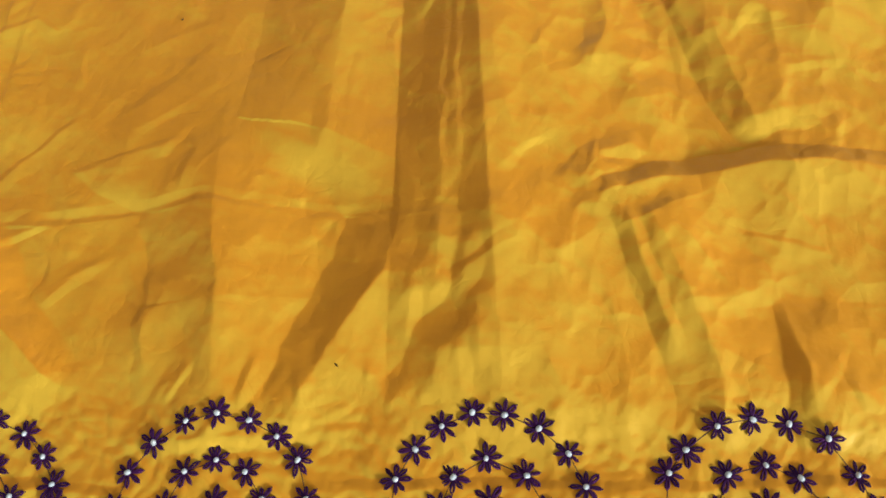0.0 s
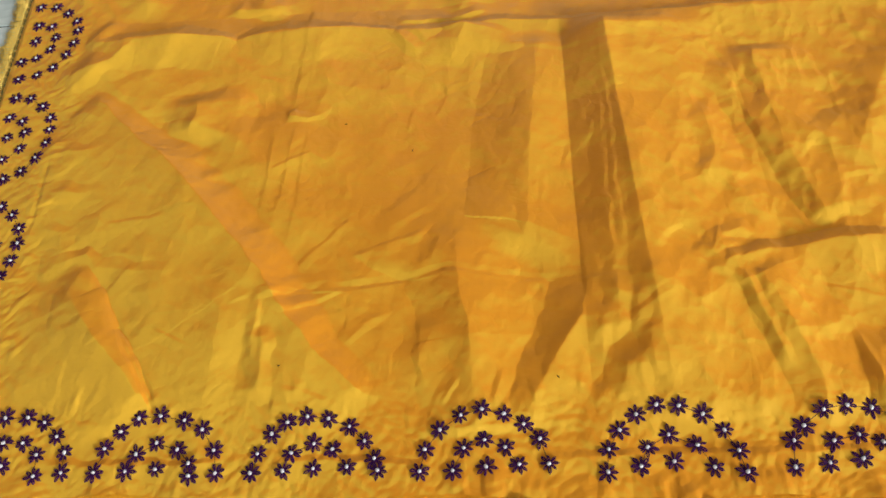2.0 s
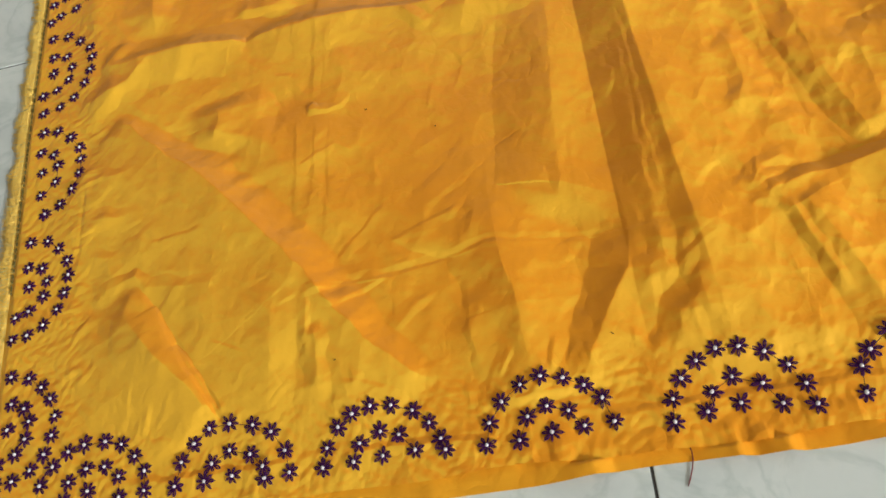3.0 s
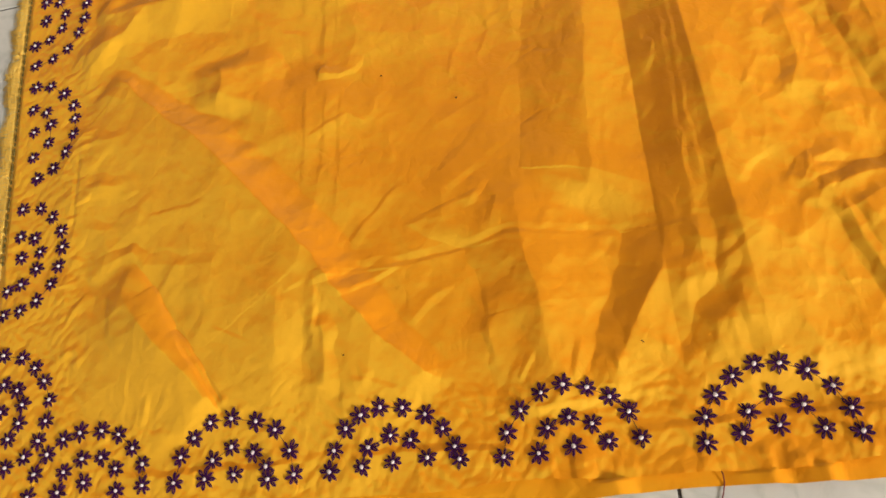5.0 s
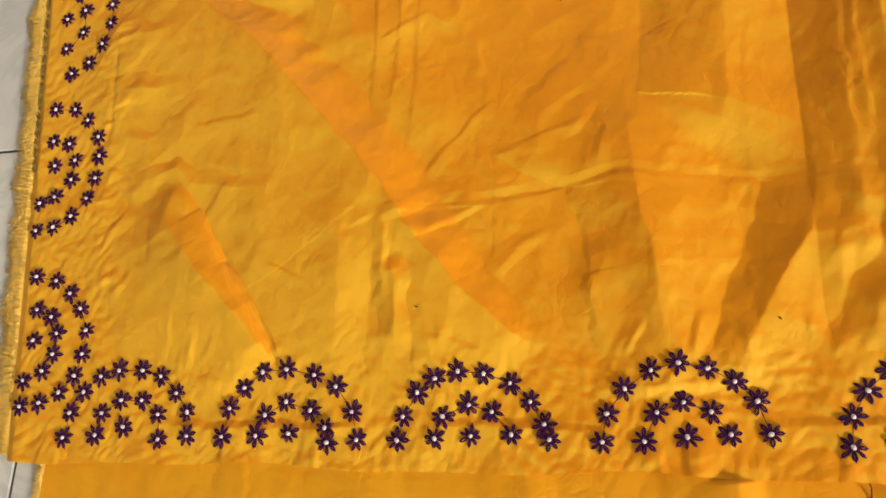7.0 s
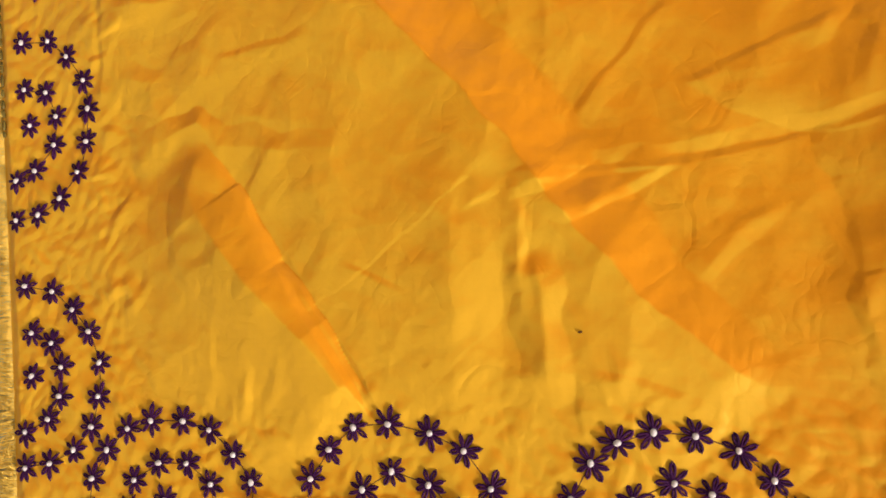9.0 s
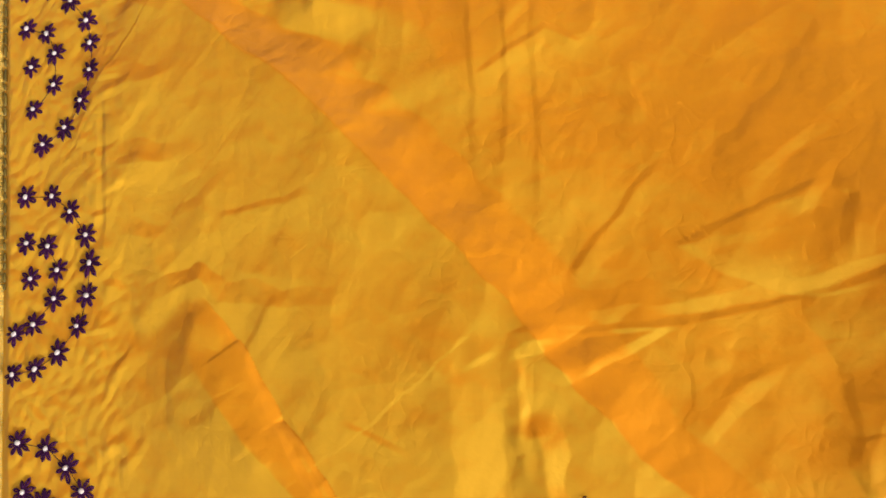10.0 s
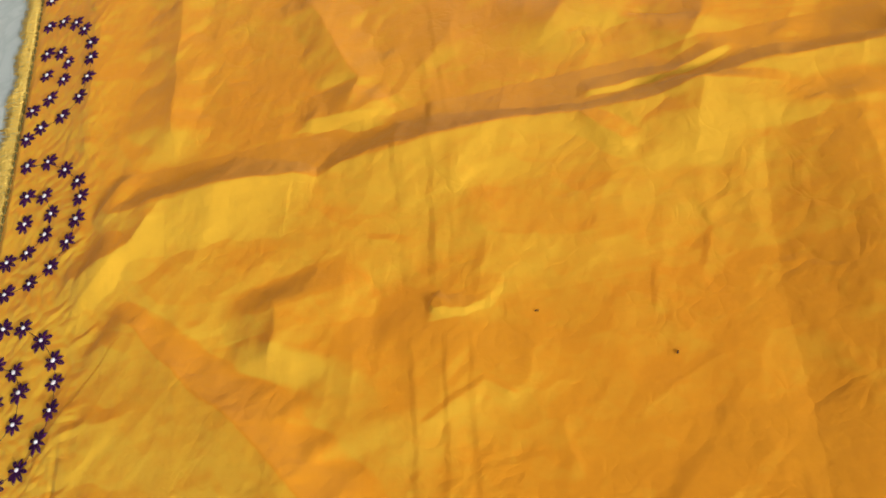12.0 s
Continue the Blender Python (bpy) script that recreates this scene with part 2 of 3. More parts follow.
def gradient_noise(x, y, seed=0):
    xi, yi = np.floor(x).astype(int), np.floor(y).astype(int)
    fx, fy = x - xi, y - yi
    u, v = fx * fx * fx * (fx * (fx * 6 - 15) + 10), fy * fy * fy * (fy * (fy * 6 - 15) + 10)

    def corner(i, j):
        a = angle[table[(table[(xi + i + seed * 37) % 512] + yi + j) % 512]]
        return np.cos(a) * (fx - i) + np.sin(a) * (fy - j)

    low = corner(0, 0) * (1 - u) + corner(1, 0) * u
    high = corner(0, 1) * (1 - u) + corner(1, 1) * u
    return low * (1 - v) + high * v


def cells(x, y, seed):
    """The distance to the nearest of scattered points, one to a unit square."""
    xi, yi = np.floor(x).astype(int), np.floor(y).astype(int)
    best = np.full(x.shape, 9.0)
    for i in (-1, 0, 1):
        for j in (-1, 0, 1):
            k = table[(table[(xi + i + seed * 29) % 512] + yi + j) % 512]
            px, py = xi + i + 0.5 + 0.48 * np.cos(angle[k]), yi + j + 0.5 + 0.48 * np.sin(angle[k] * 3.7)
            best = np.minimum(best, (x - px) ** 2 + (y - py) ** 2)
    return np.sqrt(best)


def smooth(a, b, x):
    t = np.clip((x - a) / (b - a), 0, 1)
    return t * t * (3 - 2 * t)


def fold(X, Y, line, high, left, right, taper=0.03, foot=1.15, left_foot=None, rag=0.0):
    """A crease along a line of points: the cloth falls off over `left` metres to the left of the line's way, and over `right` to its right.
    high and left may be lists, with a value for each point of the line. A foot above 1 runs out softly, one below 1 ends in a sharp valley.
    rag: how much wider and narrower the crease grows on its way."""
    high = high if isinstance(high, list) else [high] * len(line)
    left = left if isinstance(left, list) else [left] * len(line)
    left_foot = left_foot or foot
    reach = max(max(left), right) * (1 + rag)
    px, py = [p[0] for p in line], [p[1] for p in line]
    whole = np.zeros(X.shape)
    wide_reach = reach + 0.012
    r0, r1 = np.searchsorted(Y[:, 0], [min(py) - wide_reach, max(py) + wide_reach])
    c0 = int(np.searchsorted(np.maximum(X[0], X[-1]), min(px) - wide_reach))
    c1 = int(np.searchsorted(np.minimum(X[0], X[-1]), max(px) + wide_reach))
    if r1 <= r0 or c1 <= c0:
        return whole
    X, Y = X[r0:r1, c0:c1], Y[r0:r1, c0:c1]
    near_by = (X > min(px) - reach) & (X < max(px) + reach) & (Y > min(py) - reach) & (Y < max(py) + reach)
    X, Y = X[near_by], Y[near_by]
    phase = 97 * line[0][0] + 61 * line[0][1]
    best = np.full(X.shape, 1e9)
    out = np.zeros(X.shape)
    spans = [math.dist(a, b) for a, b in zip(line, line[1:])]
    total, run = sum(spans), 0.0
    for k, length in enumerate(spans):
        (ax, ay), (bx, by) = line[k], line[k + 1]
        ux, uy = (bx - ax) / length, (by - ay) / length
        c = np.clip((X - ax) * ux + (Y - ay) * uy, 0, length)
        dx, dy = X - ax - c * ux, Y - ay - c * uy
        d = np.hypot(dx, dy)
        f = c / length
        on_left = ux * dy - uy * dx > 0
        loose = 1 + rag * (0.6 * np.sin((run + c) * 71 + phase) + 0.4 * np.sin((run + c) * 187 + 2 * phase))
        wide = np.where(on_left, (left[k] + (left[k + 1] - left[k]) * f) * loose, right if right > 0.07 else right * (2 - loose))
        soft = np.sqrt(d * d + 1.0e-6) - 0.001
        here = np.clip(1 - soft / wide, 0, 1) ** np.where(on_left, left_foot, foot) * (high[k] + (high[k + 1] - high[k]) * f)
        along = run + c
        here = here * smooth(0, taper, along) * smooth(0, taper, total - along)
        out = np.where(d < best, here, out)
        best = np.minimum(best, d)
        run += length
    whole[r0:r1, c0:c1][near_by] = out
    return whole


def selvedge(y):
    return -0.200 - 0.118 * y + 0.003 * np.sin(9 * y + 1.0) * np.clip(y, 0, 1)


HEM_Y = -0.0215


def height(X, Y):
    wob = 0.004 * gradient_noise(X * 9, Y * 9, 3) + 0.0026 * gradient_noise(X / 0.024, Y / 0.024, 13) + 0.0009 * gradient_noise(X / 0.009, Y / 0.009, 14)
    wob2 = 0.004 * gradient_noise(X * 9, Y * 9, 5) + 0.0026 * gradient_noise(X / 0.024, Y / 0.024, 15) + 0.0009 * gradient_noise(X / 0.009, Y / 0.009, 16)
    x, y = X + wob, Y + wob2
    z = np.zeros(X.shape)
    def crease(*given):
        top = max(given[3]) if isinstance(given[3], list) else given[3]
        return fold(*given, rag=0.07 if top > 0.006 else 0.28)

    # The long diagonal fold from the side border down to the bottom border.
    z += crease(x, y, [(-0.140, 0.459), (-0.109, 0.438), (-0.060, 0.388), (-0.016, 0.351), (0.026, 0.308), (0.060, 0.267), (0.092, 0.229), (0.121, 0.196), (0.138, 0.167), (0.160, 0.142), (0.182, 0.114), (0.204, 0.094), (0.245, 0.061)],
              [0.003, 0.007, 0.0115, 0.0135, 0.0150, 0.0150, 0.0150, 0.0140, 0.0130, 0.0115, 0.0100, 0.0085, 0.004], [0.010, 0.018, 0.026, 0.032, 0.037, 0.037, 0.037, 0.036, 0.034, 0.030, 0.026, 0.022, 0.016], 0.19, 0.03, 1.2, 1.5)
    z += crease(x, y, [(-0.002, 0.376), (0.010, 0.410), (0.002, 0.456)], 0.0095, 0.040, 0.070, 0.03, 1.1)
    z += crease(x, y, [(0.100, 0.296), (0.085, 0.345), (0.055, 0.420)], 0.005, 0.055, 0.12, 0.05, 1.0)
    # The short wedge beside it, which ends in a sharp tuck.
    z += crease(X, y, [(-0.090, 0.215), (-0.068, 0.172), (-0.050, 0.150), (-0.031, 0.126), (0.002, 0.095), (0.036, 0.055)], [0.0, 0.0085, 0.0115, 0.0125, 0.0110, 0.0060], [0.020, 0.028, 0.027, 0.023, 0.015, 0.008], 0.09, 0.02, 1.2, 0.58)
    z -= crease(X, y, [(-0.028, 0.161), (0.001, 0.115), (0.025, 0.081), (0.044, 0.052)], [0.0005, 0.0020, 0.0032, 0.0026], 0.005, 0.002, 0.015, 1.0)
    z += crease(x, y, [(-0.079, 0.160), (-0.074, 0.190), (-0.066, 0.210)], 0.0012, 0.012, 0.016, 0.012, 1.0)
    z += crease(x, y, [(-0.119, 0.211), (-0.091, 0.220), (-0.071, 0.228), (-0.058, 0.213), (-0.013, 0.204), (0.036, 0.203)], [0.0004, 0.0014, 0.0026, 0.0016, 0.0012, 0.0003], 0.011, 0.030, 0.02, 1.0)
    # Pressed creases across.
    z -= crease(x, y, [(0.150, 0.182), (0.178, 0.183), (0.212, 0.184), (0.266, 0.191), (0.305, 0.199), (0.338, 0.192), (0.383, 0.187), (0.492, 0.185)], [0.0010, 0.0008, 0.0007, 0.0006, 0.0006, 0.0004, 0.0004, 0.0003], 0.006, 0.003, 0.02, 1.0)
    z += fold(X, y, [(-0.170, 0.543), (0.40, 0.537), (1.1, 0.540)], 0.0060, 0.040, 0.130, 0.03, 1.0)
    z += crease(X, y, [(-0.150, 0.541), (-0.091, 0.547), (-0.041, 0.544), (0.017, 0.540), (0.035, 0.535), (0.054, 0.541), (0.098, 0.545), (0.141, 0.542), (0.204, 0.540), (0.234, 0.533), (0.294, 0.530), (0.320, 0.536), (0.353, 0.540), (0.428, 0.533), (0.62, 0.544), (0.95, 0.539)],
                [0.002, 0.0075, 0.010, 0.004, 0.0015, 0.004, 0.0075, 0.007, 0.0045, 0.003, 0.006, 0.004, 0.005, 0.0045, 0.0045, 0.003], [0.007, 0.022, 0.030, 0.015, 0.006, 0.018, 0.026, 0.021, 0.011, 0.009, 0.018, 0.010, 0.017, 0.012, 0.012, 0.010], 0.05, 0.02, 1.2, 1.2)
    z += crease(x, y, [(0.010, 0.600), (0.060, 0.590), (0.098, 0.584)], 0.003, 0.030, 0.012, 0.02, 1.0)
    z += crease(x, y, [(0.230, 0.553), (0.300, 0.553), (0.345, 0.566)], 0.0022, 0.012, 0.005, 0.02, 1.0)
    z += crease(x, y, [(0.296, 0.470), (0.309, 0.508), (0.321, 0.543)], [0.0, 0.005, 0.006], 0.034, 0.06, 0.012, 1.0)
    z += crease(x, y, [(0.225, 0.540), (0.245, 0.515), (0.268, 0.490)], 0.0022, 0.010, 0.014, 0.02, 1.0)
    z += crease(x, y, [(0.300, 0.560), (0.33, 0.60), (0.35, 0.70)], 0.006, 0.05, 0.06, 0.03)
    # Pressed creases along, and the dark-sided fold.
    z += fold(X, Y, [(0.5055, 0.020), (0.504, 0.041), (0.500, 0.100), (0.495, 0.181), (0.488, 0.285), (0.480, 0.435), (0.474, 0.545)], [0.0080, 0.0100, 0.0170, 0.0215, 0.0225, 0.0225, 0.0225], [0.069, 0.068, 0.066, 0.062, 0.057, 0.050, 0.046], 0.13, 0.04, 1.0)
    z += crease(x, y, [(0.462, 0.19), (0.461, 0.28), (0.460, 0.42)], 0.0008, 0.012, 0.004, 0.04, 1.0)
    z += crease(x, y, [(0.474, 0.20), (0.470, 0.32), (0.468, 0.46)], 0.0006, 0.009, 0.003, 0.04, 1.0)
    for line, h, b in (([(0.457, 0.118), (0.463, 0.150), (0.460, 0.182)], 0.0040, 0.010), ([(0.474, 0.122), (0.479, 0.145), (0.480, 0.172)], 0.0040, 0.009), ([(0.490, 0.078), (0.489, 0.105), (0.486, 0.135)], 0.0040, 0.009),
                       ([(0.463, 0.055), (0.462, 0.080), (0.466, 0.105)], 0.0035, 0.009), ([(0.478, 0.052), (0.478, 0.075), (0.474, 0.102)], 0.0035, 0.008), ([(0.446, 0.092), (0.447, 0.115), (0.444, 0.140)], 0.0028, 0.008), ([(0.441, 0.050), (0.443, 0.080)], 0.0028, 0.010)):
        z += crease(x, y, line, h * 0.48, 0.016, b, 0.014, 1.0)
    z += fold(x, y, [(0.366, 0.205), (0.384, 0.245), (0.385, 0.300), (0.392, 0.420), (0.402, 0.520)], [0.002, 0.0085, 0.0085, 0.0085, 0.006], [0.046, 0.064, 0.063, 0.060, 0.050], 0.095, 0.03, 1.0)
    z += crease(x, y, [(0.394, 0.150), (0.396, 0.230), (0.404, 0.330)], 0.0003, 0.004, 0.010, 0.03, 1.0)
    z += crease(x, y, [(0.374, 0.040), (0.393, 0.085), (0.429, 0.143), (0.434, 0.182), (0.436, 0.260)], [0.004, 0.0080, 0.0095, 0.0070, 0.0], [0.014, 0.026, 0.034, 0.036, 0.070], 0.040, 0.012, 1.0)
    z += crease(x, y, [(0.333, 0.030), (0.332, 0.051), (0.327, 0.124), (0.317, 0.172), (0.314, 0.190), (0.312, 0.225), (0.308, 0.320)], [0.006, 0.007, 0.0105, 0.0100, 0.0090, 0.0065, 0.0], [0.054, 0.052, 0.050, 0.046, 0.050, 0.110, 0.120], 0.060, 0.010, 1.0)
    z += crease(x, y, [(0.283, 0.060), (0.279, 0.150)], 0.003, 0.02, 0.03, 0.03)
    z += crease(x, y, [(0.347, 0.050), (0.356, 0.095)], 0.0018, 0.004, 0.012, 0.02, 1.0)
    # The crushed part beyond.
    z += crease(x, y, [(0.669, 0.235), (0.649, 0.316), (0.638, 0.391), (0.630, 0.480)], [0.006, 0.0085, 0.0095, 0.009], [0.016, 0.023, 0.028, 0.034], 0.065, 0.02, 1.0)
    z += crease(x, y, [(0.634, 0.300), (0.624, 0.355), (0.606, 0.400), (0.598, 0.460)], [0.002, 0.0045, 0.0045, 0.003], 0.022, 0.020, 0.02, 1.0)
    z += crease(x, y, [(0.552, 0.189), (0.603, 0.203), (0.666, 0.215), (0.695, 0.217), (0.745, 0.215), (0.90, 0.20)], [0.003, 0.0080, 0.0085, 0.0070, 0.003, 0.002], [0.007, 0.016, 0.015, 0.013, 0.011, 0.011], 0.09, 0.02, 1.0)
    z += crease(x, y, [(0.625, 0.035), (0.626, 0.075), (0.615, 0.122), (0.593, 0.179), (0.585, 0.195)], [0.006, 0.0085, 0.0105, 0.005, 0.0], [0.024, 0.026, 0.031, 0.024, 0.018], 0.05, 0.02, 1.0)
    z += crease(x, y, [(0.604, 0.085), (0.586, 0.147), (0.576, 0.186)], 0.0024, 0.008, 0.006, 0.015, 1.0)
    z += crease(x, y, [(0.677, 0.035), (0.671, 0.085), (0.666, 0.132)], [0.0070, 0.0070, 0.0], [0.014, 0.010, 0.004], 0.04, 0.012, 1.0)
    z += crease(x, y, [(0.545, 0.196), (0.565, 0.222), (0.592, 0.238)], 0.0022, 0.014, 0.012, 0.012, 1.0)
    z += crease(x, y, [(0.556, 0.175), (0.567, 0.205), (0.578, 0.215)], 0.0018, 0.010, 0.010, 0.010, 1.0)
    z += crease(x, y, [(0.56, 0.28), (0.575, 0.33), (0.565, 0.40)], 0.004, 0.016, 0.03, 0.03)
    z += crease(x, y, [(0.575, 0.262), (0.615, 0.275), (0.640, 0.262)], 0.0018, 0.018, 0.022, 0.02)
    z += crease(x, y, [(0.70, 0.30), (0.76, 0.42), (0.80, 0.52)], 0.006, 0.04, 0.05, 0.03)
    # The doubled seam with its tuck.
    for line, h, a, b in (([(0.101, 0.412), (0.1005, 0.476), (0.098, 0.552)], 0.0009, 0.003, 0.012), ([(0.1235, 0.416), (0.1245, 0.470), (0.127, 0.545), (0.121, 0.640)], 0.0021, 0.004, 0.014), ([(0.137, 0.416), (0.1385, 0.470), (0.140, 0.545)], 0.0012, 0.003, 0.026),
                          ([(0.140, 0.548), (0.137, 0.590), (0.127, 0.694), (0.125, 0.95)], 0.0012, 0.003, 0.018), ([(0.098, 0.560), (0.104, 0.706), (0.106, 0.95)], 0.0010, 0.012, 0.010),
                          ([(0.105, 0.402), (0.107, 0.350), (0.104, 0.270)], 0.0013, 0.012, 0.003), ([(0.129, 0.398), (0.128, 0.347), (0.120, 0.270)], 0.0014, 0.010, 0.003), ([(0.146, 0.395), (0.144, 0.344), (0.139, 0.230)], 0.0014, 0.018, 0.003)):
        z += crease(x, y, line, h * 0.34, a * 1.2, b, 0.02, 1.0)
    z += crease(x, y, [(0.112, 0.404), (0.126, 0.406), (0.142, 0.402), (0.156, 0.408), (0.170, 0.420)], [0.0006, 0.0018, 0.0012, 0.0009, 0.0002], 0.012, 0.005, 0.008, 1.0)
    z += crease(x, y, [(0.115, 0.405), (0.120, 0.412), (0.126, 0.418)], 0.0015, 0.003, 0.010, 0.006, 1.0)
    z += fold(x, y, [(0.085, 0.030), (0.087, 0.110), (0.089, 0.222)], [0.0036, 0.0036, 0.0016], 0.10, 0.026, 0.05, 1.0)
    z += crease(x, y, [(0.125, 0.172), (0.124, 0.136), (0.127, 0.095)], 0.0010, 0.004, 0.012, 0.02, 1.0)
    z += crease(x, y, [(0.128, 0.138), (0.135, 0.118), (0.137, 0.060)], 0.0026, 0.012, 0.014, 0.015, 1.0)
    for line, h, a, b in (([(0.118, 0.178), (0.150, 0.183), (0.205, 0.184)], 0.0012, 0.014, 0.007), ([(0.132, 0.164), (0.148, 0.158), (0.177, 0.170), (0.207, 0.184)], 0.0011, 0.010, 0.005),
                          ([(0.116, 0.170), (0.128, 0.172), (0.148, 0.178)], 0.0014, 0.008, 0.006), ([(0.245, 0.248), (0.310, 0.300)], 0.0005, 0.035, 0.006), ([(0.205, 0.118), (0.226, 0.140), (0.250, 0.160)], 0.0007, 0.014, 0.006),
                          ([(0.225, 0.255), (0.262, 0.285), (0.30, 0.335)], 0.0005, 0.006, 0.03), ([(0.262, 0.225), (0.290, 0.262)], 0.0006, 0.012, 0.006), ([(0.285, 0.200), (0.296, 0.235), (0.284, 0.250)], 0.0008, 0.006, 0.010)):
        z += crease(x, y, line, h, a, b, 0.015, 1.0)
    # Soft tucks that run in from the side border.
    for line, h, a, b in (([(-0.150, 0.315), (-0.120, 0.311), (-0.085, 0.298)], 0.0042, 0.012, 0.024), ([(-0.146, 0.262), (-0.118, 0.258), (-0.092, 0.252)], 0.0036, 0.011, 0.022), ([(-0.152, 0.370), (-0.120, 0.366), (-0.090, 0.370)], 0.0036, 0.012, 0.022),
                          ([(-0.168, 0.420), (-0.130, 0.425), (-0.095, 0.412)], 0.0030, 0.012, 0.020), ([(-0.175, 0.455), (-0.150, 0.480), (-0.118, 0.520)], 0.0050, 0.016, 0.018), ([(-0.140, 0.205), (-0.120, 0.190), (-0.105, 0.178)], 0.0026, 0.010, 0.016),
                          ([(-0.135, 0.150), (-0.118, 0.128), (-0.104, 0.100)], 0.0024, 0.008, 0.014), ([(-0.128, 0.168), (-0.112, 0.160), (-0.100, 0.145)], 0.0020, 0.010, 0.010), ([(-0.118, 0.095), (-0.100, 0.075), (-0.090, 0.060)], 0.0018, 0.007, 0.012)):
        z += crease(x, y, line, h * 0.5, a, b, 0.03, 1.1)
    # Thin pinched lines.
    for line in ([(0.118, 0.180), (0.128, 0.150), (0.119, 0.110)], [(0.116, 0.176), (0.092, 0.160)], [(0.150, 0.205), (0.205, 0.262)], [(0.105, 0.330), (0.150, 0.352), (0.172, 0.340)],
                 [(0.255, 0.375), (0.262, 0.415)], [(0.285, 0.395), (0.300, 0.430), (0.292, 0.455)], [(0.205, 0.215), (0.285, 0.245)], [(0.190, 0.330), (0.200, 0.285)],
                 [(-0.040, 0.175), (-0.015, 0.215)], [(-0.060, 0.262), (0.010, 0.268)], [(0.020, 0.140), (0.062, 0.118)], [(0.155, 0.075), (0.205, 0.062)],
                 [(0.520, 0.300), (0.545, 0.345)], [(0.540, 0.150), (0.565, 0.240)], [(0.575, 0.320), (0.610, 0.335)], [(0.640, 0.170), (0.700, 0.155)], [(0.725, 0.300), (0.760, 0.260)]):
        z += crease(x, y, line, 0.0005, 0.003, 0.009, 0.012, 1.0)
    # Past the second crease across.
    z += crease(x, y, [(-0.116, 0.900), (-0.110, 0.700), (-0.098, 0.585)], 0.0055, 0.030, 0.040, 0.04)
    z += crease(x, y, [(0.010, 0.760), (0.068, 0.625), (0.05, 0.58)], 0.005, 0.03, 0.03, 0.04)
    z += crease(x, y, [(0.03, 0.58), (0.10, 0.60), (0.15, 0.66)], 0.0018, 0.03, 0.02, 0.03)
    z += crease(x, y, [(0.20, 0.60), (0.26, 0.68), (0.27, 0.8)], 0.006, 0.05, 0.05, 0.05)
    # The border's stitched-in line and its puckers.
    z -= crease(X, y, [(-0.147, 0.258), (-0.1500, 0.310), (-0.154, 0.368)], 0.0012, 0.004, 0.003, 0.02)
    z += crease(x, y, [(-0.150, 0.325), (-0.128, 0.340), (-0.118, 0.365)], 0.0010, 0.02, 0.006, 0.02)
    z += crease(x, y, [(-0.15, 0.31), (-0.10, 0.305)], 0.0013, 0.006, 0.014, 0.02)
    z += crease(x, y, [(-0.165, 0.535), (-0.13, 0.59)], 0.003, 0.012, 0.02, 0.02)
    z += crease(x, y, [(-0.19, 0.48), (-0.12, 0.51), (-0.09, 0.55)], 0.004, 0.02, 0.03, 0.03)
    bottom = np.exp(-np.clip(Y - 0.05, 0, None) / 0.02)
    left = np.exp(-np.clip(X - selvedge(Y) - 0.085, 0, None) / 0.02)
    border = np.maximum(bottom, left)
    z *= 1 - 0.62 * np.maximum(np.exp(-np.clip(Y - 0.020, 0, None) / 0.040), np.exp(-np.clip(X - selvedge(Y) - 0.06, 0, None) / 0.04))
    z += fold(x, Y, [(-0.140, 0.215), (-0.150, 0.300), (-0.163, 0.440), (-0.180, 0.580), (-0.205, 0.760), (-0.245, 1.08)], [0.0, 0.0015, 0.0030, 0.0042, 0.0048, 0.0045], 0.060, 0.080, 0.03, 1.1)
    # Crumples: sharp ridges at several sizes, finer and stronger in the crushed part.
    crushed = smooth(0.42, 0.6, X)
    for size, amount, seed in ((0.11, 0.0024, 1), (0.055, 0.0010, 2), (0.027, 0.0005, 4), (0.013, 0.0002, 6)):
        n = gradient_noise(x / size, y / size + 31.7, seed)
        m = gradient_noise(x / size * 0.5 + 9.1, y / size * 0.5, seed + 20)
        z += amount * (0.6 + 0.2 * crushed) * (0.55 - 1.3 * np.abs(n)) * (0.6 + m)
    for size, amount, seed in ((0.06, 0.0011, 41), (0.03, 0.0006, 44), (0.016, 0.0003, 47)):
        n = np.maximum(gradient_noise(x / size, y / size * 0.8, seed), gradient_noise(x / size * 0.9 + 5.5, y / size + 2.2, seed + 1))
        z += amount * (0.7 + 0.1 * crushed) * (n - 0.2)
    # Flat facets that meet in straight sharp creases.
    for size, amount, seed in ((0.120, 0.0075, 58), (0.070, 0.0050, 61), (0.036, 0.0022, 64), (0.018, 0.0010, 67), (0.009, 0.0005, 70)):
        patch = smooth(-0.25, 0.25, gradient_noise(x / size * 0.35 + seed, y / size * 0.35, seed + 9))
        z += amount * (0.6 + (0.25 if size > 0.05 else 0.8) * crushed) * patch * (cells(x / size, y / size * 0.62, seed) ** 1.6 - 0.3)
    # Short random creases, thicker on the ground in the crushed part.
    pick = random.Random(17)
    for k in range(620):
        cx = pick.uniform(-0.16, 0.95) if k < 330 else pick.uniform(0.48, 0.95)
        cy = pick.uniform(0.06, 1.05) if k < 380 else pick.uniform(0.03, 0.6)
        way = radians(pick.choice((80, 95, 45, 30, 120, 10)) + pick.gauss(0, 14))
        half = pick.uniform(0.007, 0.032)
        bend = pick.uniform(-0.25, 0.25) * half
        dx, dy = math.cos(way) * half, math.sin(way) * half
        line = [(cx - dx, cy - dy), (cx + bend * math.sin(way), cy - bend * math.cos(way)), (cx + dx, cy + dy)]
